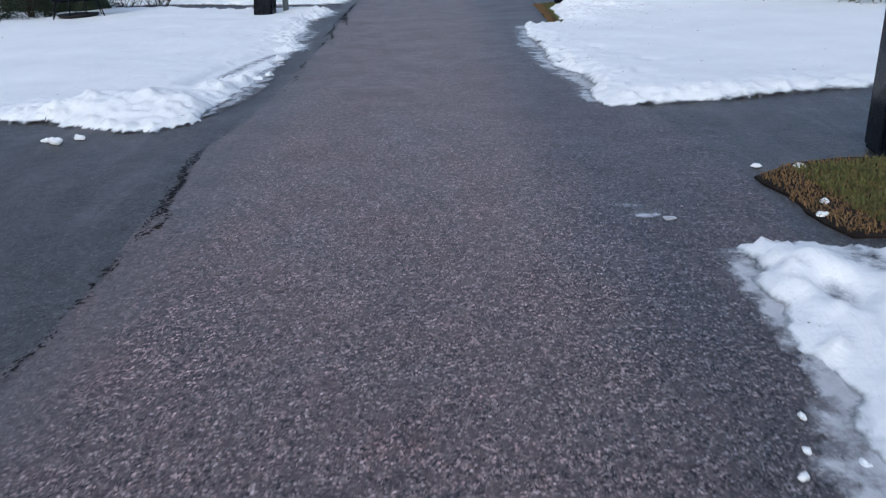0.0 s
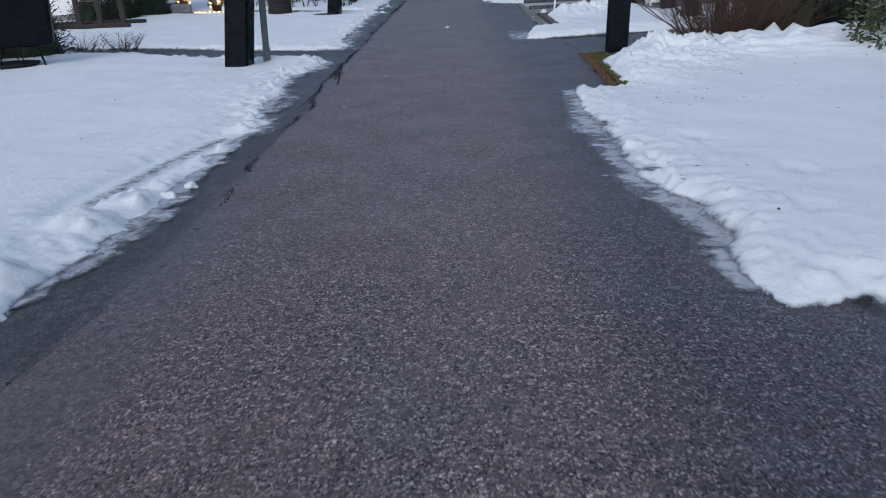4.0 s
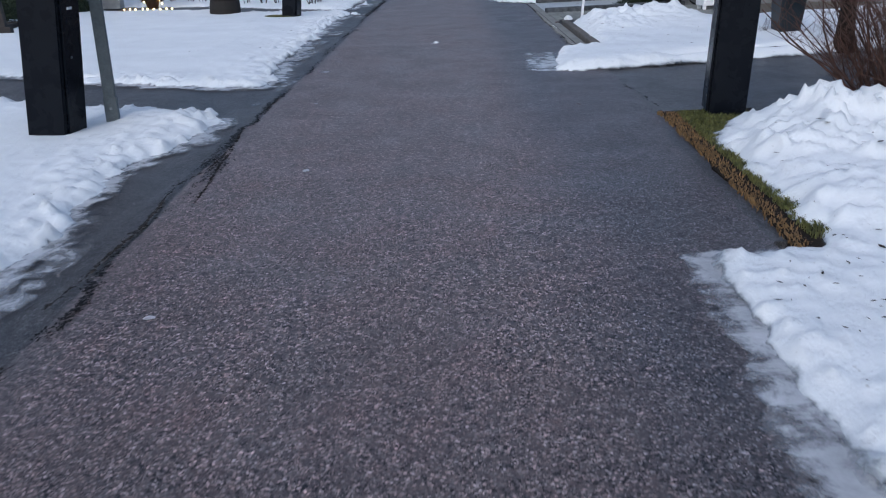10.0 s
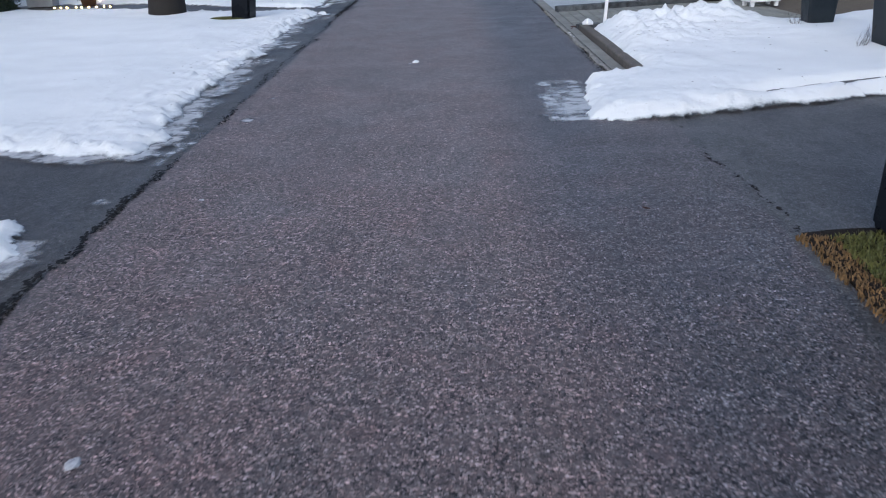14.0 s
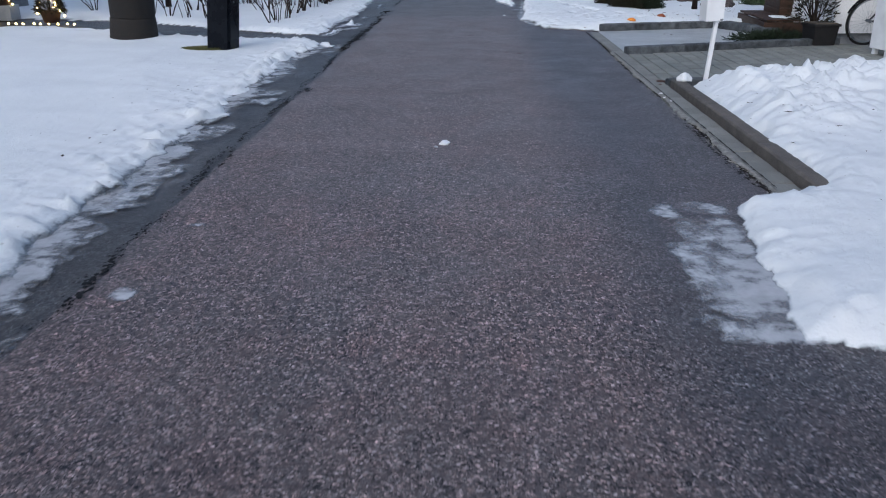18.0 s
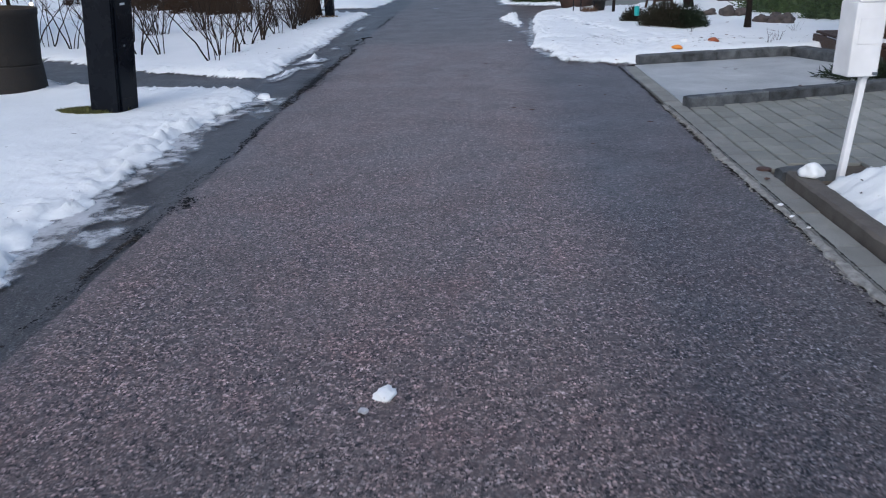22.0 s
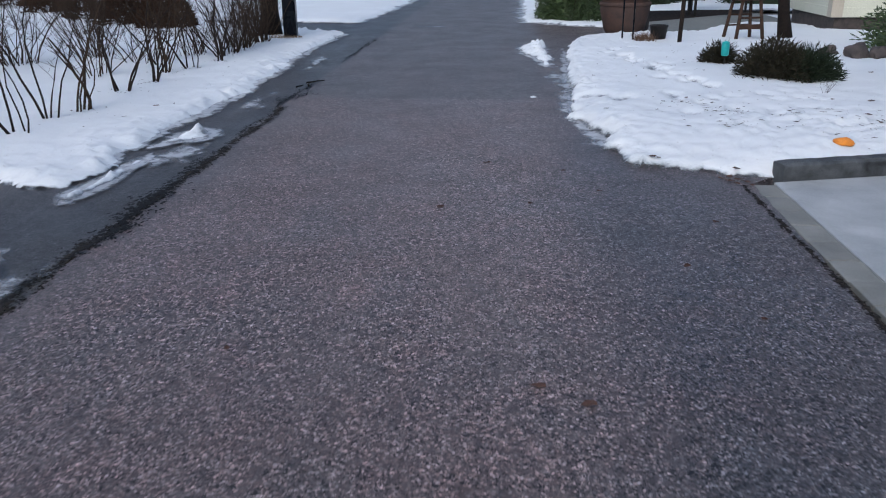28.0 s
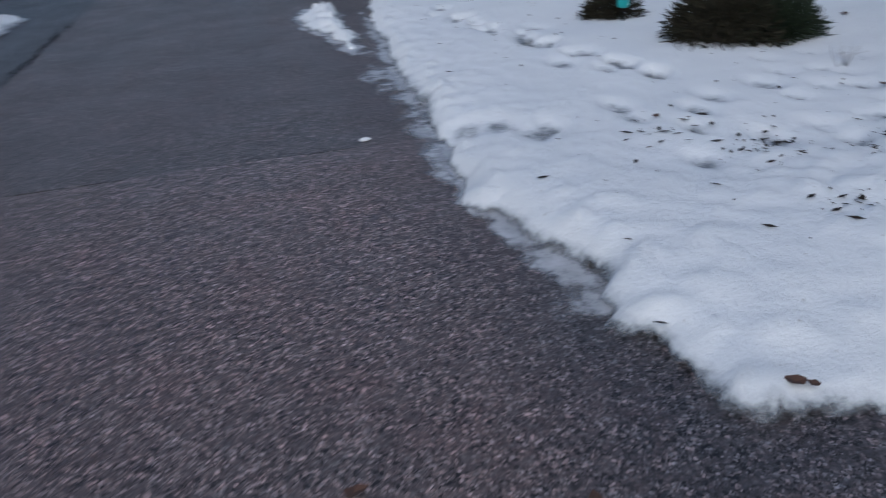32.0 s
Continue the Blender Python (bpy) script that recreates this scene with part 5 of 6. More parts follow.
def build_haunch():
    """Crumbled mortar between the asphalt and the gutter stones: a ragged strip and loose crumbs."""
    rng = random.Random(91)
    ys = np.arange(20.95, 27.98, 0.045)
    wide = 0.062 + 0.07 * fbm(ys, 0 * ys, 1.3, 4, 92)
    wide = np.clip(wide + 0.05 * np.exp(-((ys - 25.7) / 0.5) ** 2), 0.008, 0.13)
    bm = bmesh.new()
    rows = []
    for y, w in zip(ys, wide):
        left = 1.815 - w + rng.gauss(0, 0.007)
        xs = (left, left + 0.012, 0.5 * (left + 1.815), 1.806, 1.816)
        zs = (-0.03, 0.006 + rng.uniform(0, 0.01), 0.012 + rng.uniform(-0.006, 0.01), 0.008 + rng.uniform(-0.004, 0.004), -0.03)
        rows.append([bm.verts.new((x, float(y) + rng.gauss(0, 0.006), z)) for x, z in zip(xs, zs)])
    for a, b in zip(rows, rows[1:]):
        for c in range(4):
            bm.faces.new((a[c], a[c + 1], b[c + 1], b[c]))
    strip = part("mortar_haunch", bm, MORTAR)
    tagged(strip, "crumbled pale mortar strip along the gutter stones", "gutter", "", "structure")
    crumbs = bmesh.new()
    for _ in range(420):
        y = rng.uniform(20.95, 27.95)
        x = 1.815 - float(np.interp(y, ys, wide)) - abs(rng.gauss(0, 0.02))
        r = 0.002 + 0.006 * rng.random() ** 2
        m = pose(x, y, 0.3 * r, rng.uniform(0, 90), rng.uniform(0, 90), rng.uniform(0, 360))
        bmesh.ops.create_icosphere(crumbs, subdivisions=1, radius=r, matrix=m)
    tagged(part("mortar_crumbs", crumbs, MORTAR), "loose pale mortar crumbs on the asphalt edge", "crumbs", "", "stuff")


build_haunch()
for x, y, r in ((1.79, 24.72, 0.024), (1.78, 24.5, 0.018), (1.8, 24.3, 0.014)):
    rock("plaster_shard", pose(x, y, 0.018, 8, 0, 60 * y), (r, r * 0.6, 0.006), WHITE, "small white shard lying on crumbled mortar", "shard", int(100 * x), 2, 0.4, "plaster shards")


cover = thing("gutter_cover", pose(1.97, 25.58, 0.002), "small round rusty iron cover between pavers", "cover")
RUST = plain("rusty_cast_iron", (0.045, 0.026, 0.022), (0.09, 0.05, 0.042), 20, 0.75, 0.3, 0.5)
part("plate", lathe([(0.05, -0.01), (0.05, 0.004), (0.044, 0.008), (0.01, 0.008)], 20), RUST, cover, "", True)


# ---- house, deck, bicycle, planters ----
def lap_wall(parent, a, b, high, base, material, board=0.16):
    """Horizontal lap boards from a to b, facing to the right of that line."""
    d = Vector((b[0] - a[0], b[1] - a[1], 0))
    out = Vector((d.y, -d.x, 0)).normalized()
    turn = math.degrees(math.atan2(d.y, d.x))
    me = None
    for k in range(int(high / board)):
        c = (Vector((*a, 0)) + Vector((*b, 0))) / 2 + out * 0.02
        if me is None:
            bm = box((d.length, 0.022, board + 0.012), (0, 0, 0), 0.004, 1.0, (5, 0, 0))
            ob = part("board", bm, material, parent)
            me = ob.data
        else:
            ob = new("board", me)
            ob.parent = parent
        ob.matrix_basis = pose(c.x, c.y, base + k * board, 0, 0, turn)


def house(name, corner, size, high, base, paint, trim, label, plinth=STONE):
    h = thing(name, pose(0, 0, 0), label, "house")
    x0, y0 = corner
    x1, y1 = x0 + size[0], y0 + size[1]
    part("foundation", box((size[0] - 0.06, size[1] - 0.06, base + 0.2), ((x0 + x1) / 2, (y0 + y1) / 2, -0.2), 0.01), plinth, h, "dark grey plinth")
    part("wall", box((size[0] - 0.02, size[1] - 0.02, high), ((x0 + x1) / 2, (y0 + y1) / 2, base), 0.01), paint, h)
    lap_wall(h, (x0, y0), (x1, y0), high, base, paint)
    lap_wall(h, (x0, y1), (x0, y0), high, base, paint)
    part("corner_board", box((0.2, 0.2, high), (x0 + 0.035, y0 + 0.035, base), 0.006), trim, h)
    for k, (cx, cy) in enumerate(((x0 + 2.2, y0 - 0.02), (x0 + 4.6, y0 - 0.02))):
        w = part("window", box((1.1, 0.06, 1.2), (cx, cy, base + 1.0), 0.008), trim, h)
        part("pane", box((0.94, 0.02, 1.04), (cx, cy - 0.03, base + 1.08), 0.003), RUBBER, w)
    bm = bmesh.new()
    e, r = 0.45, base + high + size[1] * 0.32
    co = [(x0 - e, y0 - e, base + high - 0.1), (x1 + e, y0 - e, base + high - 0.1), (x1 + e, y1 + e, base + high - 0.1), (x0 - e, y1 + e, base + high - 0.1), (x0 - e, (y0 + y1) / 2, r), (x1 + e, (y0 + y1) / 2, r)]
    v = [bm.verts.new(c) for c in co]
    for f in ((0, 1, 5, 4), (2, 3, 4, 5), (0, 4, 3), (1, 2, 5), (3, 2, 1, 0)):
        bm.faces.new([v[i] for i in f])
    part("roof", bm, ROOF, h)
    return h


house("white_house", (5.36, 29.35), (8, 2.7), 2.7, 0.12, PAINT, PAINT, "white house with horizontal lap boards on a grey plinth")
house("yellow_house", (5.9, 40.65), (8, 2.3), 2.7, 0.28, CREAM, TRIM, "pale yellow house with lap boards and beige corner trim", ROCK)

deck = thing("wooden_deck", pose(5.26, 31.15, -0.05, 0, 0, -4), "brown stained timber deck with steps at a house wall", "deck")
for i in range(4):
    part("deck_board", box((0.138, 1.9, 0.032), (-0.5 + i * 0.144, 0, 0.26), 0.004), WOOD, deck)
part("front_beam", box((0.6, 0.05, 0.2), (-0.28, -0.95, 0.05), 0.004), WOOD, deck)
part("side_beam", box((0.05, 1.9, 0.2), (-0.58, 0, 0.05), 0.004), WOOD, deck)
for sx, sy in ((-0.5, -0.85), (-0.08, -0.85), (-0.5, 0.85), (-0.08, 0.85)):
    part("foot", box((0.09, 0.09, 0.26), (sx, sy, -0.02), 0.004), WOOD, deck)
steps = thing("deck_steps", pose(5.34, 31.5, 0.24, 0, 0, -4), "brown timber steps on a deck", "steps")
for i in range(4):
    part("plank", box((0.42 - 0.004 * (i % 2), 1.0, 0.112), (0.0, 0.1, 0.116 * i), 0.005), WOOD, steps)
rock("wet_snow_patch", pose(4.98, 30.7, 0.245), (0.16, 0.26, 0.014), SNOW_SOLID, "thin patch of wet snow on a wooden deck", "snow", 77, 3, 0.5)


def potted(m, label, w, h, material, plant_seed, plant_label, leaf, count):
    t = thing("planter", m, label, "planter", "planters")
    part("pot", box((w, w, h), (0, 0, 0), 0.012, 0.86), material, t)
    part("rim", box((w + 0.03, w + 0.03, 0.035), (0, 0, h - 0.03), 0.008), material, t)
    part("soil", box((w - 0.04, w - 0.04, 0.02), (0, 0, h), 0.004), EARTH, t)
    return t


potted(pose(4.98, 28.95, 0.0, 0, 0, 8), "square black plastic planter against a white wall", 0.38, 0.3, PLASTIC, 3, "", LEAF_DARK, 0)
leafy_bush("climbing_bush", pose(4.95, 29.15, 0.28, 0, 0, 0), "straggly olive-green winter bush at a house corner", 19, 0.35, 0.3, 0.9, 700, 0.09, 0.02, LEAF_OLIVE)
leafy_bush("spruce_branches", pose(4.5, 29.4, 0.0, 0, 0, 10), "cut green spruce branches laid on the ground", 29, 0.68, 0.4, 0.11, 3600, 0.1, 0.012, LEAF_DARK, "branches", fill=0.15)

cab = thing("white_locker", pose(5.55, 27.75, 0.0, 0, 0, 8), "white ribbed metal locker on short feet", "locker")
part("body", box((0.55, 0.4, 1.1), (0, 0, 0.08), 0.01), WHITE, cab)
for i in range(5):
    part("rib", box((0.02, 0.014, 1.04), (-0.2 + 0.1 * i, -0.205, 0.11), 0.004), WHITE, cab)
for sx, sy in ((-0.22, -0.14), (0.22, -0.14), (-0.22, 0.14), (0.22, 0.14)):
    part("foot", box((0.06, 0.06, 0.09), (sx, sy, 0), 0.004), WHITE, cab)

def tall_planter(m):
    t = thing("tall_planter", m, "tall tapered blue-black plastic planter standing in snow", "planter", "tall planters")
    part("pot", box((0.44, 0.44, 0.95), (0, 0, 0), 0.03, 0.72), BIN, t)
    part("rim", box((0.49, 0.49, 0.05), (0, 0, 0.92), 0.012), BIN, t)
    part("soil", box((0.38, 0.38, 0.02), (0, 0, 0.96), 0.004), EARTH, t)


BIN = plain("blue_black_plastic", (0.006, 0.01, 0.014), (0.013, 0.02, 0.027), 5, 0.4, 0, 0.1, spec=0.3)
tall_planter(pose(5.0, 22.05, 0.06, 0, 0, 6))
tall_planter(pose(4.95, 23.95, 0.06, 0, 0, -4))
for k, (x, y) in enumerate(((4.6, 23.75), (4.62, 22.0), (5.35, 22.9))):
    bare_shrub(pose(x, y, snow_z(x, y) - 0.02), "small pale dry plant poking out of snow", 210 + k, 7, 0.3, 0.5, 0.04, 0.003, TWIG_OCHRE, TWIG_OCHRE, 0.3, 4, "plant", "dry stalks", 0.1)


def bicycle(m):
    t = thing("bicycle", m, "black bicycle leaning beside a white house wall", "bicycle")
    for x in (-0.52, 0.52):
        ring = [((x + 0.335 * math.cos(a), 0, 0.35 + 0.335 * math.sin(a)), 0.018) for a in (2 * math.pi * i / 36 for i in range(37))]
        w = raw("tyre", *tubes([ring], 8), RUBBER, t, "", True)
        rim = [((x + 0.305 * math.cos(a), 0, 0.35 + 0.305 * math.sin(a)), 0.009) for a in (2 * math.pi * i / 36 for i in range(37))]
        raw("rim", *tubes([rim], 6), ZINC, w, "steel rim", True)
        raw("spoke_set", *tubes([[((x, 0.02 * (-1) ** i, 0.35), 0.0015), ((x + 0.3 * math.cos(a), 0, 0.35 + 0.3 * math.sin(a)), 0.0015)] for i, a in enumerate(2 * math.pi * k / 28 for k in range(28))], 3), ZINC, w)
        raw("hub", *tubes([[((x, -0.05, 0.35), 0.022), ((x, 0.05, 0.35), 0.022)]], 10), ZINC, w)
        arc = [((x + 0.37 * math.cos(a), 0, 0.35 + 0.37 * math.sin(a)), 0.014) for a in (math.pi * (0.05 + 0.85 * i / 16) for i in range(17))]
        raw("mudguard", *tubes([arc], 6), BLACK, t, "", True)
    f = [((-0.52, 0, 0.35), 0.014), ((-0.05, 0, 0.3), 0.016)], [((-0.05, 0, 0.3), 0.018), ((-0.2, 0, 0.85), 0.016)], [((-0.05, 0, 0.3), 0.019), ((0.36, 0, 0.78), 0.019)], [((-0.18, 0, 0.78), 0.016), ((0.35, 0, 0.84), 0.016)], [((-0.52, 0, 0.35), 0.012), ((-0.18, 0, 0.78), 0.012)]
    raw("frame", *tubes(list(f), 8), BLACK, t, "", True)
    raw("fork", *tubes([[((0.34, 0, 0.92), 0.016), ((0.4, 0, 0.65), 0.016), ((0.52, 0, 0.35), 0.013)]], 8), BLACK, t, "", True)
    raw("handlebar", *tubes([[((0.25, -0.28, 1.0), 0.012), ((0.34, -0.12, 1.02), 0.012), ((0.34, 0.12, 1.02), 0.012), ((0.25, 0.28, 1.0), 0.012)]], 8), BLACK, t)
    part("saddle", box((0.27, 0.14, 0.06), (-0.23, 0, 0.9), 0.025), RUBBER, t)
    raw("crank", *tubes([[((-0.05, -0.06, 0.3), 0.012), ((0.07, -0.07, 0.18), 0.012)], [((-0.05, 0.06, 0.3), 0.012), ((-0.17, 0.07, 0.42), 0.012)]], 6), ZINC, t)
    ref = bmesh.new()
    bmesh.ops.create_cube(ref, size=0.03)
    bmesh.ops.transform(ref, matrix=Matrix.Translation((0.52, 0.03, 0.52)), verts=ref.verts)
    part("reflector", ref, ORANGE, t, "small orange wheel reflector")
    return t


bicycle(pose(6.1, 28.95, 0.0, 8, 0, 10))
# bare tree by the driveway, shrubs and hedge in the east
def trunk_tree(name, m, label, seed, radius, tall, limbs=9, material=None, twig=None):
    rng = random.Random(seed)
    t = thing(name, m, label, "tree", "bare trees")
    stem = crooked(rng, (0, 0, -0.05), (0.03, 0.02, 1), tall, radius, 9, 0.06, 0.35)
    stem[0] = (stem[0][0], radius * 1.35)
    raw("trunk", *tubes([stem], 12), material or BARK, t, "", True)
    big, small = [], []
    for k in range(limbs):
        a = rng.uniform(0, 6.28)
        p, r = stem[rng.randrange(4, 10)]
        b = crooked(rng, p, (math.cos(a), math.sin(a), rng.uniform(0.4, 1.3)), tall * rng.uniform(0.25, 0.5), r * 0.5, 6, 0.2)
        big.append(b)
        for _ in range(6):
            c = rng.uniform(0, 6.28)
            q, s = b[rng.randrange(1, 7)]
            small.append(crooked(rng, q, (math.cos(c), math.sin(c), rng.uniform(0.1, 1.2)), tall * 0.16, s * 0.5 + 0.002, 4, 0.25))
    for limb in big:
        raw("limb", *tubes([limb], 7), material or BARK, t, "", True)
    raw("brushwood", *tubes(small, 4), twig or material or BARK, t)["kind"] = "stuff"
    return t


trunk_tree("bare_tree", pose(5.15, 20.4, 0.0), "bare tree with a red-brown trunk beside a driveway", 3, 0.11, 4.5)
trunk_tree("young_tree", pose(4.49, 34.41, 0.05), "young bare tree with a slim brown trunk in snow", 4, 0.05, 3.2, 7)
trunk_tree("garden_tree", pose(4.6, 39.0, 0.0, 0, -11, 0), "bare tree with a dark thick trunk in a snowy garden", 5, 0.095, 5.0)
bare_shrub(pose(3.85, 16.4, 0.02), "dense red-brown bare shrub behind a snow mound", 7, 85, 1.6, 0.8, 0.3, 0.01, TWIG_RED, TWIG_RED, 0.15, 12, twig_len=0.4)
bare_shrub(pose(4.7, 16.9, 0.02), "dense red-brown bare shrub behind a snow mound", 8, 75, 1.6, 0.8, 0.25, 0.008, TWIG_RED, TWIG_RED, 0.15, 10, twig_len=0.4)
bare_shrub(pose(6.2, 20.9, 0.02), "red-brown bare shrub beside a tree trunk", 9, 40, 1.5, 0.8, 0.25, 0.008, TWIG_RED, TWIG_RED, 0.15, 8, twig_len=0.4)
leafy_bush("rhododendron", pose(6.2, 15.2, 0.05), "evergreen bush with waxy yellow-green leaves", 11, 0.85, 0.8, 1.3, 1500, 0.13, 0.045, LEAF_WAXY, droop=0.3)
leafy_bush("rhododendron", pose(7.6, 14.2, 0.05), "evergreen bush with waxy yellow-green leaves", 12, 0.9, 0.9, 1.4, 1300, 0.13, 0.045, LEAF_WAXY, droop=0.3)

for i, (x, y) in enumerate(((5.9, 19.0), (7.3, 19.3), (8.8, 19.2))):
    leafy_bush("yew_hedge", pose(x, y, 0.0), "dark evergreen hedge behind a garden fence", 180 + i, 0.85, 0.5, 1.1, 2600, 0.1, 0.022, LEAF_DARK, fill=0.7, core=0.78, group="yew hedges")
rail = thing("garden_fence", pose(6.9, 18.6, 0.0, 0, 0, -12), "black metal garden fence behind snow", "fence")
for i in range(13):
    part("bar", box((0.035, 0.035, 0.95), (-1.2 + 0.2 * i, 0, 0.05), 0.004), BLACK, rail)
for z in (0.2, 0.85):
    part("rail", box((2.6, 0.05, 0.05), (0, 0, z), 0.005), BLACK, rail)
for x in (-1.3, 1.3):
    part("fence_post", box((0.09, 0.09, 1.15), (x, 0, -0.05), 0.006), BLACK, rail)


# ---- snowy garden in the east ----
for i, (x, y, r, h) in enumerate(((6.3, 37.6, 1.1, 1.1), (6.7, 35.9, 0.8, 0.8), (7.6, 36.8, 1.0, 1.3))):
    leafy_bush("evergreen_shrub", pose(x, y, 0.02), "green-brown evergreen shrub behind garden rocks", 170 + i, r, r * 0.8, h, 3600, 0.11, 0.03, LEAF_GREEN, fill=0.6, core=0.7, group="evergreen shrubs")
leafy_bush("heather_bush", pose(3.2, 34.95, snow_z(3.2, 34.95) - 0.04), "low olive-brown heather bush poking out of snow", 21, 0.42, 0.4, 0.42, 6200, 0.08, 0.011, LEAF_OLIVE, core=0.6)
leafy_bush("juniper_bush", pose(3.56, 34.95, snow_z(3.56, 34.95) - 0.04), "low dark green juniper in snow", 22, 0.36, 0.4, 0.33, 4600, 0.09, 0.011, LEAF_DARK, core=0.5)
leafy_bush("heather_bush", pose(2.88, 36.2, snow_z(2.88, 36.2) - 0.05), "small dark heather tuft in snow", 23, 0.25, 0.22, 0.28, 1900, 0.08, 0.011, LEAF_OLIVE, core=0.5)
lantern = thing("teal_lantern", pose(2.9, 35.95, snow_z(2.9, 35.95) - 0.03) @ Matrix.Scale(1.15, 4), "small teal garden lantern on a spike", "lantern")
part("spike", box((0.012, 0.012, 0.16), (0, 0, -0.04), 0.002), PLASTIC, lantern)
part("jar", lathe([(0.032, 0.12), (0.042, 0.135), (0.042, 0.235), (0.036, 0.25)], 16), TEAL, lantern, "", True)
part("cap", lathe([(0.045, 0.25), (0.04, 0.265), (0.012, 0.275)], 16), TEAL, lantern, "", True)
rock("pumpkin", pose(2.65, 31.4, snow_z(2.65, 31.4) + 0.01), (0.075, 0.05, 0.04), ORANGE, "piece of orange pumpkin half sunk in snow", "pumpkin", 31, 3, 0.25)
rock("rotten_pumpkin", pose(3.3, 32.05, snow_z(3.3, 32.05) + 0.015), (0.075, 0.07, 0.05), ROTTEN, "collapsed rotten orange pumpkin in snow", "pumpkin", 32, 3, 0.6)
for i, (x, y, s) in enumerate(((4.52, 36.95, 0.13), (4.78, 36.65, 0.19), (5.11, 36.7, 0.13), (4.93, 35.1, 0.15), (5.15, 35.0, 0.17), (5.46, 35.3, 0.15), (5.3, 34.85, 0.11), (5.35, 35.6, 0.12), (5.0, 36.5, 0.15))):
    rock("garden_rock", pose(x, y, snow_z(x, y) + 0.02, 0, 0, 50 * i), (s, s * 0.75, s * 0.7), ROCK, "dark brown garden rock in snow", "rock", 40 + i, 3, 0.5, "garden rocks")
for i, (x, y) in enumerate(((4.1, 32.1), (4.25, 32.2), (3.4, 33.9), (2.75, 34.6), (3.0, 34.5), (5.0, 33.6))):
    bare_shrub(pose(x, y, snow_z(x, y)), "tuft of dry brown plant stalks in snow", 60 + i, 5, 0.22, 0.5, 0.03, 0.003, TWIG, TWIG, 0.5, 2, "plant", "dry stalks", 0.08)


def high_chair(m):
    t = thing("wooden_stool", m, "weathered brown wooden bar stool with a back, in snow", "stool")
    legs = [((sx * 0.24, sy * 0.2, -0.02), (sx * 0.15, sy * 0.14, 0.66)) for sx in (-1, 1) for sy in (-1, 1)]
    for a, b in legs:
        raw("leg", *tubes([[(a, 0.03), (b, 0.026)]], 8), WOOD, t, "", True)
    for z, k in ((0.26, 0.205), (0.42, 0.185)):
        part("rung", box((2 * k, 0.03, 0.075 if z < 0.3 else 0.03), (0, -0.18, z - 0.04), 0.006), WOOD, t)
        raw("rung", *tubes([[((-k, 0.18, z), 0.014), ((k, 0.18, z), 0.014)]], 8), WOOD, t)
    part("seat", box((0.42, 0.38, 0.045), (0, 0, 0.65), 0.012), WOOD, t)
    for x in (-0.17, 0.0, 0.17):
        raw("back_spindle", *tubes([[((x, 0.16, 0.68), 0.015), ((x, 0.22, 1.05), 0.014)]], 8), WOOD, t)
    part("back_rail", box((0.42, 0.03, 0.09), (0, 0.22, 1.02), 0.01), WOOD, t)
    return t


high_chair(pose(3.92, 38.95, 0.03, 0, 0, 15))
for x, y in ((2.05, 39.15), (2.2, 39.0)):
    ob = raw("iron_stake", *tubes([[((0, 0, -0.05), 0.014), ((0, 0, 1.9), 0.014)]], 8), BLACK, None, "", True)
    ob.matrix_basis = pose(x, y, 0)
    tagged(ob, "thin black iron garden stake", "stake", "iron stakes")
ob = raw("garden_pole", *tubes([[((0, 0, -0.05), 0.035), ((0.05, 0, 1.9), 0.03)]], 10), TWIG, None, "", True)
ob.matrix_basis = pose(2.86, 38.6, 0)
tagged(ob, "grey-brown round wooden garden pole", "pole")
bucket = thing("bucket", pose(2.62, 39.1, 0.02), "dark green plastic bucket in snow", "bucket")
part("pail", lathe([(0.11, 0), (0.14, 0.24), (0.15, 0.25), (0.15, 0.27), (0.13, 0.27), (0.12, 0.2)], 20), PLASTIC, bucket, "", True)
urn = thing("terracotta_urn", pose(2.25, 40.5, 0.0), "large weathered terracotta urn with a dry plant", "urn")
part("urn_body", lathe([(0.3, 0), (0.36, 0.1), (0.43, 0.4), (0.44, 0.54), (0.4, 0.62), (0.46, 0.64), (0.46, 0.69), (0.4, 0.69), (0.38, 0.6)], 32), TERRACOTTA, urn, "", True)
part("urn_band", lathe([(0.445, 0.5), (0.455, 0.52), (0.45, 0.56), (0.44, 0.57)], 32), TERRACOTTA, urn, "raised band", True)
bare_shrub(pose(2.25, 40.5, 0.6), "dry ochre twigs in an urn", 71, 16, 0.7, 0.5, 0.2, 0.005, TWIG_OCHRE, TWIG_OCHRE, 0.3, 4, "plant", "")
leafy_bush("thuja", pose(1.55, 43.3, 0.0), "dense green clipped thuja bush on snow", 25, 0.75, 0.75, 1.5, 11000, 0.1, 0.024, LEAF_GREEN, fill=0.75, core=0.72)
slab("garden_path", [(2.65, 40.3), (3.1, 43.0), (5.0, 44.7), (5.95, 45.2), (5.95, 42.0), (4.5, 41.9), (3.7, 40.8)], 0.012, 0.06, PAVER, "worn grey-brown concrete path beyond the garden", "path")
slab("soil_bed", [(2.65, 40.5), (2.65, 47.6), (9, 47.6), (9, 46.8), (5.95, 46.8), (5.95, 45.1), (5.0, 44.6), (3.1, 42.9)], 0.008, 0.06, SOIL, "wet dark bare soil behind a path", "soil")
for i, (x, y) in enumerate(((3.5, 48.0), (4.3, 49.0), (7.0, 47.6))):
    leafy_bush("yew_hedge", pose(x, y, 0.0), "dark evergreen hedge behind a garden", 160 + i, 1.3, 0.6, 1.6, 4000, 0.12, 0.03, LEAF_DARK, fill=0.75, core=0.8, group="yew hedges")


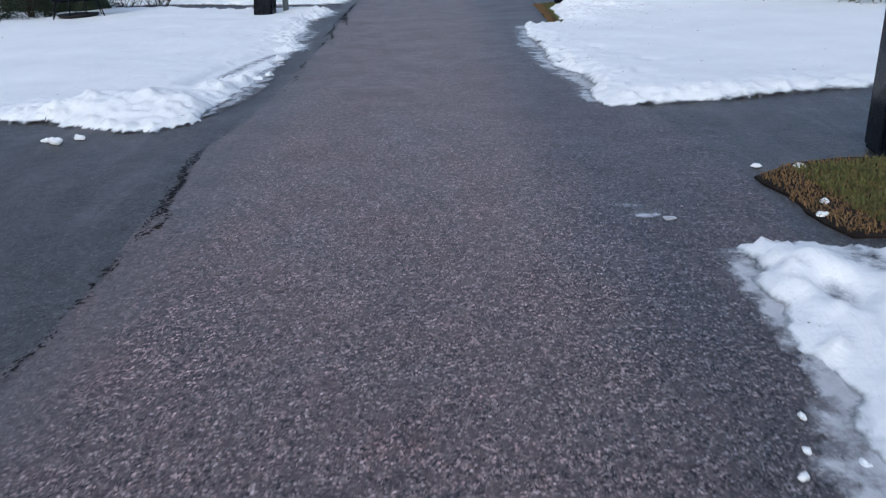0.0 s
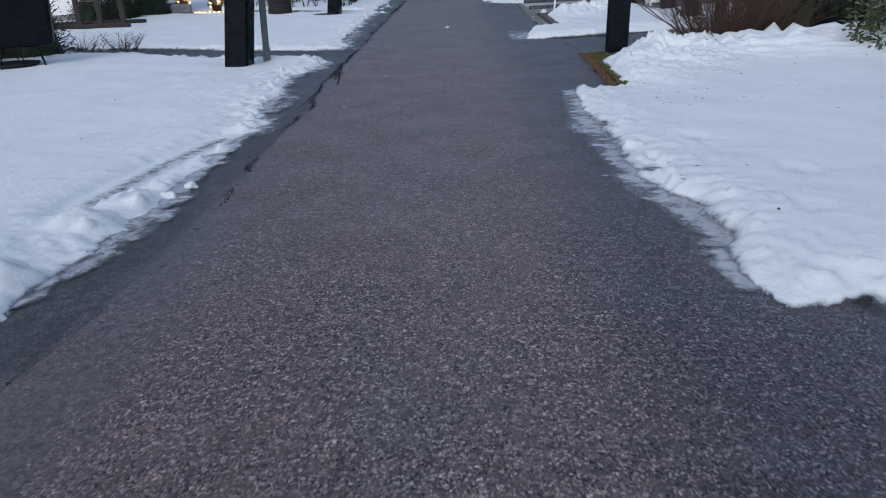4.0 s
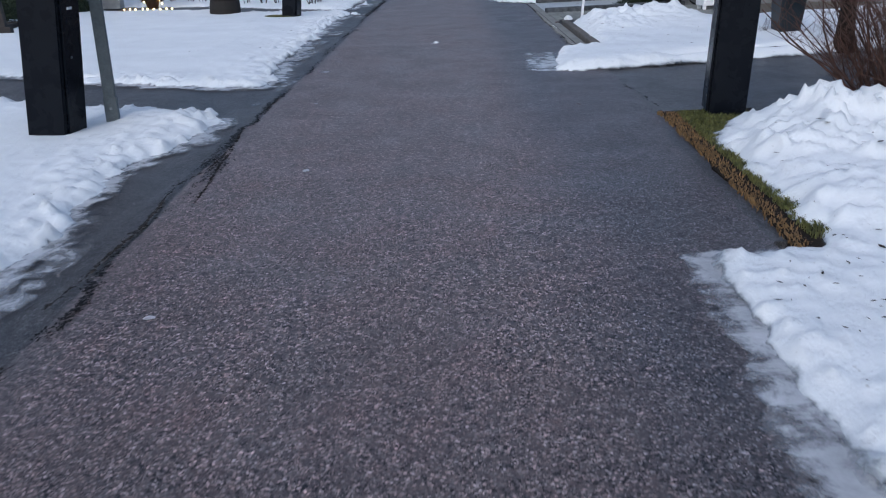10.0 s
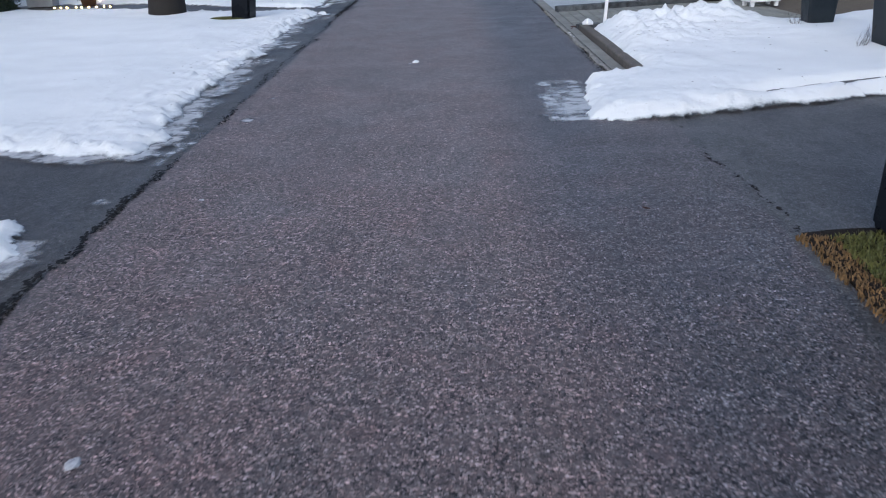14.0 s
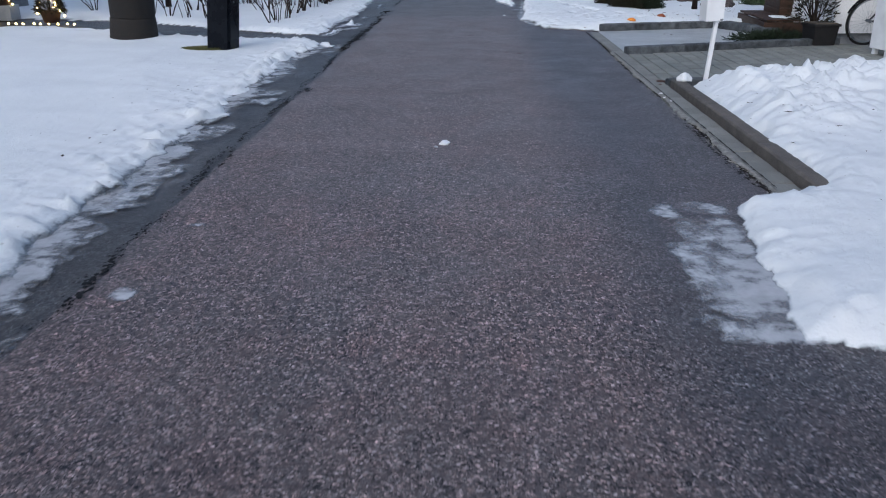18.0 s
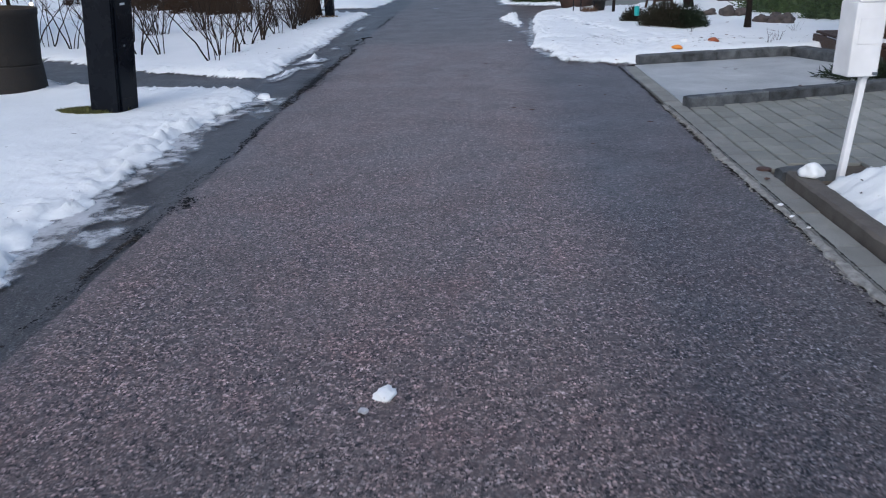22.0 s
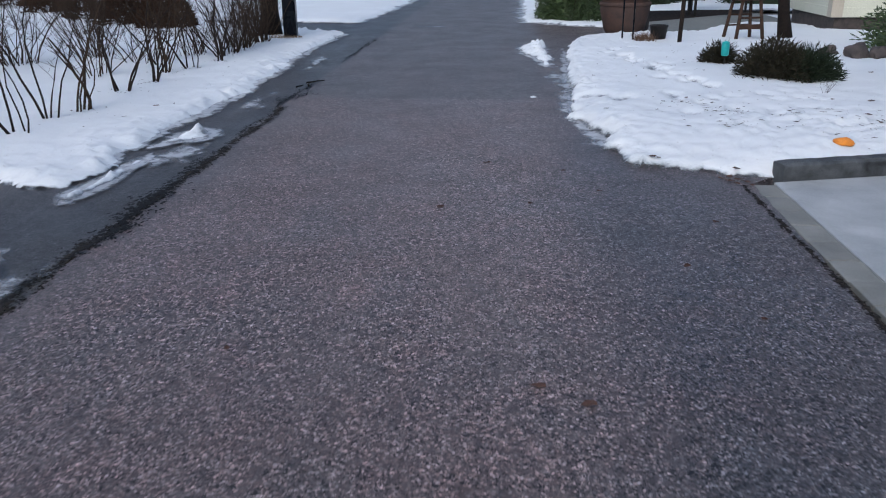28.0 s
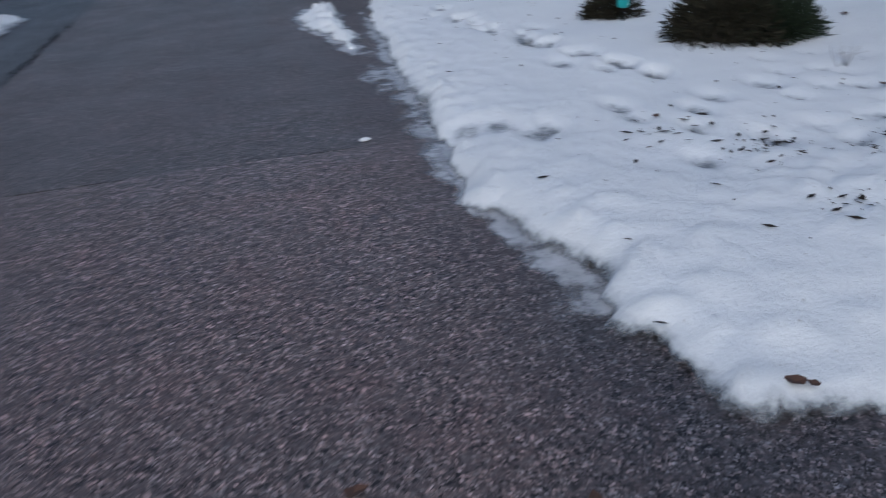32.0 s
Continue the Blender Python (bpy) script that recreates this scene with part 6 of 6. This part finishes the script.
def garden_bench(m):
    t = thing("garden_bench", m, "dark slatted garden bench on bare soil", "bench", "garden benches")
    for i in range(4):
        part("seat_slat", box((1.4, 0.09, 0.03), (0, -0.17 + 0.105 * i, 0.42), 0.004), PLASTIC, t)
    for i in range(3):
        part("back_slat", box((1.4, 0.025, 0.09), (0, 0.26, 0.52 + 0.13 * i), 0.004), PLASTIC, t)
    for x in (-0.62, 0.62):
        for y in (-0.18, 0.24):
            part("leg", box((0.05, 0.05, 0.42 if y < 0 else 0.9), (x, y, 0), 0.004), PLASTIC, t)
        part("armrest", box((0.06, 0.5, 0.03), (x, 0.02, 0.62), 0.004), PLASTIC, t)
    return t


garden_bench(pose(3.7, 44.6, 0.01, 0, 0, 5))
garden_bench(pose(5.15, 45.9, 0.01, 0, 0, -4))

# ---- hedge and garden in the west ----
def build_hedge():
    rng = random.Random(12)
    kinds = [bare_shrub(pose(-3.88, 31.77, 0.05), "leafless dark hedge shrub of a few crooked stems in snow", 101, 4, 1.35, 0.22, 0.1, 0.014, TWIG, TWIG_OCHRE, 0.6, 6, twig_len=0.24),
             bare_shrub(pose(-3.96, 32.42, 0.05), "leafless grey-brown hedge shrub standing in snow", 102, 4, 1.3, 0.22, 0.08, 0.012, TWIG, TWIG_OCHRE, 0.6, 6, twig_len=0.24),
             bare_shrub(pose(-3.87, 32.84, 0.05), "leafless hedge shrub with a thick brown foot", 103, 5, 1.35, 0.22, 0.08, 0.015, TWIG_OCHRE, TWIG_OCHRE, 0.6, 7, twig_len=0.24),
             bare_shrub(pose(-3.95, 33.87, 0.05), "leafless brown hedge shrub with leaning stems", 104, 5, 1.3, 0.3, 0.07, 0.013, TWIG, TWIG_OCHRE, 0.6, 6, twig_len=0.24)]
    spots = [(-3.92, 34.6), (-4.11, 35.38), (-3.9, 35.73), (-3.74, 36.3), (-3.79, 36.7), (-3.8, 37.1), (-3.82, 37.5), (-3.86, 37.9), (-3.86, 38.3), (-3.86, 38.7), (-3.88, 39.1), (-4.4, 36.0), (-4.3, 37.2),
             (-5.0, 32.75), (-5.4, 32.8), (-5.9, 32.9), (-6.4, 33.3), (-6.95, 33.8), (-7.5, 34.1), (-8.0, 34.5), (-8.6, 34.8), (-6.3, 34.6), (-7.2, 35.4)]
    for x, y in spots:
        copy_thing(rng.choice(kinds), pose(x, y, 0.05, 0, 0, rng.uniform(0, 360)))
    for i, (x, y) in enumerate(((-3.9, 37.2), (-3.95, 38.0), (-3.9, 38.8), (-4.2, 39.6), (-4.3, 36.9))):
        bare_shrub(pose(x, y, 0.05), "dense brown twiggy hedge shrub", 120 + i, 26, 1.2, 0.45, 0.16, 0.006, TWIG_OCHRE, TWIG_OCHRE, 0.15, 9, twig_len=0.25)


build_hedge()
for i, (x, y, r) in enumerate(((-6.5, 41.3, 0.55), (-7.6, 42.4, 0.7), (-9.1, 44.0, 0.8), (-11.0, 45.8, 0.9), (-13.0, 47.8, 1.0))):
    leafy_bush("brown_shrub", pose(x, y, 0.0), "low dense shrub with withered brown leaves in snow", 250 + i, r, r, 0.5 + 0.4 * r, 3200, 0.11, 0.03, LEAF_BROWN, fill=0.8, core=0.4, group="withered shrubs")
for i, (x, y) in enumerate(((-4.75, 36.2), (-4.85, 35.1), (-6.3, 35.9), (-5.7, 36.8))):
    bare_shrub(pose(x, y, 0.05), "dense brown twiggy hedge shrub", 140 + i, 16 if i < 2 else 30, 1.3 if i < 2 else 1.8, 0.5, 0.2, 0.007, TWIG_OCHRE, TWIG_OCHRE, 0.45, 10, twig_len=0.3)
trunk_tree("hedge_tree", pose(-4.05, 40.0, 0.0), "dark tree trunk at the end of a hedge", 8, 0.17, 4.5)
trunk_tree("slim_tree", pose(-7.4, 36.0, 0.0), "slim brown tree trunk behind a bare hedge", 9, 0.06, 3.5, 6)
mail_column(pose(-3.62, 39.75, 0.0, 0, 0, 8), "black square metal mail column at the end of a hedge", 0.2, 0.3, 1.45)
blades("grass_dry", [(-3.9, 39.3), (-3.3, 39.2), (-3.35, 39.55), (-3.9, 39.7)], 700, GRASS_DRY, 0.1, "dry tuft of grass at the foot of a column", 15)

BARREL = plain("rough_dark_bark_wicker", (0.004, 0.0038, 0.0036), (0.02, 0.016, 0.013), 16, 0.85, 0, 0.8)
barrel = thing("barrel_planter", pose(-5.62, 29.6, 0.0, 0, 3, 0), "large dark weathered barrel planter in two rings", "planter")
part("lower_ring", lathe([(0.38, 0), (0.375, 0.02), (0.35, 0.34), (0.345, 0.36)], 32), BARREL, barrel, "", True)
part("upper_ring", lathe([(0.335, 0.36), (0.34, 0.38), (0.36, 0.92), (0.375, 0.93), (0.37, 1.0), (0.345, 1.0), (0.325, 0.9)], 32), BARREL, barrel, "", True)
part("soil", lathe([(0.33, 0.88), (0.33, 0.93), (0.2, 0.96)], 24), EARTH, barrel)


def lit_spruce(m, seed, tall, pot=True, lights=22):
    t = thing("lit_spruce", m, "small potted spruce wound with warm fairy lights", "christmas tree", "lit spruces")
    rng = random.Random(seed)

    def cone(r):
        h = r.random() ** 1.4
        a = r.uniform(0, 6.28)
        w = (1 - h) * 0.34 * tall * (0.7 + 0.3 * r.random())
        return (w * math.cos(a), w * math.sin(a), 0.2 + h * tall), (math.cos(a), math.sin(a), 0.15)
    raw("foliage", *sprays(rng, 2200, cone, 0.1, 0.014), LEAF_OLIVE, t)["kind"] = "stuff"
    raw("trunk", *tubes([[((0, 0, 0.05), 0.025), ((0, 0, 0.2 + tall), 0.006)]], 8), BARK, t)
    if pot:
        part("pot", lathe([(0.14, 0), (0.19, 0.2), (0.2, 0.22), (0.17, 0.22)], 20), TERRACOTTA, t, "", True)
    for i in range(lights):
        h = i / lights
        a = 7 * 2 * math.pi * h
        w = (1 - h) * 0.36 * tall
        bm = bmesh.new()
        bmesh.ops.create_icosphere(bm, subdivisions=1, radius=0.02)
        ob = part("bulb", bm, FAIRY, t) if i == 0 else new("bulb", bulb_mesh)
        if i == 0:
            bulb_mesh = ob.data
        else:
            bm.free()
            ob.parent = t
        ob.matrix_basis = Matrix.Translation((w * math.cos(a), w * math.sin(a), 0.12 + h * tall))
    return t


lit_spruce(pose(-8.4, 32.4, 0.03), 201, 0.75)
lit_spruce(pose(-9.8, 33.2, 0.2), 202, 0.6)
lit_spruce(pose(-5.8, 30.15, 0.88), 203, 0.8, False, 18)
chain = thing("fairy_light_chain", pose(0, 0, 0), "chain of warm fairy lights lying on snow", "light chain")
rng_chain = random.Random(77)
wire, x, y = [], -9.2, 31.9
for i in range(9):
    x, y = x + 0.17, y + rng_chain.uniform(-0.12, 0.12)
    wire.append(((x, y, snow_z(x, y) + 0.03), 0.004))
    bm = bmesh.new()
    bmesh.ops.create_icosphere(bm, subdivisions=1, radius=0.02)
    bulb = part("bulb", bm, FAIRY, chain)
    bulb.matrix_basis = Matrix.Translation((x, y, snow_z(x, y) + 0.05))
raw("cable", *tubes([wire], 4), RUBBER, chain)
tub = thing("concrete_tub", pose(-9.9, 33.25, 0.0, 0, 0, 8), "square grey concrete tub in snow", "planter")
part("tub_body", box((0.6, 0.5, 0.3), (0, 0, 0), 0.015), CONCRETE, tub)
part("soil", box((0.5, 0.4, 0.02), (0, 0, 0.29), 0.004), EARTH, tub)

# timber porch and house behind it
house("pale_house", (-20.5, 29.5), (9.5, 7), 2.7, 0.25, PAINT, PAINT, "pale grey-white house with lap boards behind a porch")
DARK_WOOD = plain("black_brown_timber", (0.004, 0.0032, 0.003), (0.016, 0.0095, 0.008), 3, 0.6, 0, 0.3, (1, 6, 6))
porch = thing("timber_porch", pose(-9.9, 25.6, 0.0, 0, 0, 4), "dark brown timber porch frame with slanted posts", "porch")
part("sill", box((3.0, 0.14, 0.12), (-0.4, 0, 0.06), 0.006), DARK_WOOD, porch)
part("back_sill", box((3.0, 0.14, 0.12), (-0.4, 1.4, 0.06), 0.006), DARK_WOOD, porch)
part("head", box((3.2, 0.14, 0.14), (-0.5, 0, 2.2), 0.006), DARK_WOOD, porch)
for i, x in enumerate((-1.7, -0.95, -0.2, 0.35, 0.95)):
    part("porch_post", box((0.12, 0.12, 2.05), (x, 0, 0.16), 0.006, 1.0, (0, -3, 0)), DARK_WOOD, porch)
for x in (-1.6, -0.5, 0.6):
    part("side_beam", box((0.1, 1.4, 0.1), (x, 0.7, 0.06), 0.005), DARK_WOOD, porch)
bare_shrub(pose(-6.7, 19.9, 0.02), "low dark bare shrub at the snow's edge", 131, 26, 0.5, 0.9, 0.25, 0.006, TWIG, TWIG, 0.2, 7, twig_len=0.16)
bare_shrub(pose(-7.3, 19.6, 0.02), "low dark bare shrub at the snow's edge", 132, 18, 0.5, 0.9, 0.25, 0.006, TWIG, TWIG, 0.2, 7, twig_len=0.16)

# covered garden grill on thin legs
grill = thing("covered_grill", pose(-7.4, 17.1, 0.08, 0, 0, 25), "black covered garden grill on thin bent legs", "grill")
part("cover", box((1.25, 0.6, 1.0), (0.1, 0, 0.3), 0.06, 0.9), BLACK, grill)
for i, (x, y) in enumerate(((-0.42, -0.24), (-0.15, -0.26), (0.15, -0.26), (0.42, -0.24), (-0.4, 0.22), (0.4, 0.22))):
    raw("leg", *tubes([[((x * 1.15, y * 1.2, -0.03), 0.013), ((x, y, 0.22), 0.013), ((x * 0.8, y * 0.9, 0.46), 0.013)]], 6), BLACK, grill, "", True)
part("tray", lathe([(0.36, 0.0), (0.4, 0.03), (0.4, 0.05), (0.34, 0.04)], 28), PLASTIC, grill, "round dark drip tray", True)
leafy_bush("yew_bush", pose(-8.6, 17.6, 0.05), "dark evergreen bush behind a grill", 141, 0.7, 0.6, 1.1, 2600, 0.1, 0.02, LEAF_DARK)
leafy_bush("yew_bush", pose(-9.6, 17.0, 0.05), "dark evergreen bush at the snow's edge", 142, 0.6, 0.6, 0.9, 2200, 0.1, 0.02, LEAF_DARK)
for i, (x, y) in enumerate(((-10.8, 19.3), (-12.0, 18.6), (-9.9, 20.0))):
    bare_shrub(pose(x, y, 0.05), "bare dark hedge shrub in snow", 150 + i, 20, 0.8, 0.6, 0.2, 0.008, TWIG, TWIG, 0.2, 7)
for i, (x, y, r, h) in enumerate(((-10.9, 28.3, 0.7, 0.9), (-10.7, 29.7, 0.7, 0.9), (-10.3, 31.4, 0.8, 0.9), (-8.1, 18.9, 0.8, 1.3), (-9.4, 19.4, 0.9, 1.5))):
    leafy_bush("yew_bush", pose(x, y, 0.02), "dark evergreen bush in front of a pale house", 190 + i, r, r * 0.8, h, 2400, 0.1, 0.022, LEAF_DARK, fill=0.65, core=0.75, group="yew bushes")
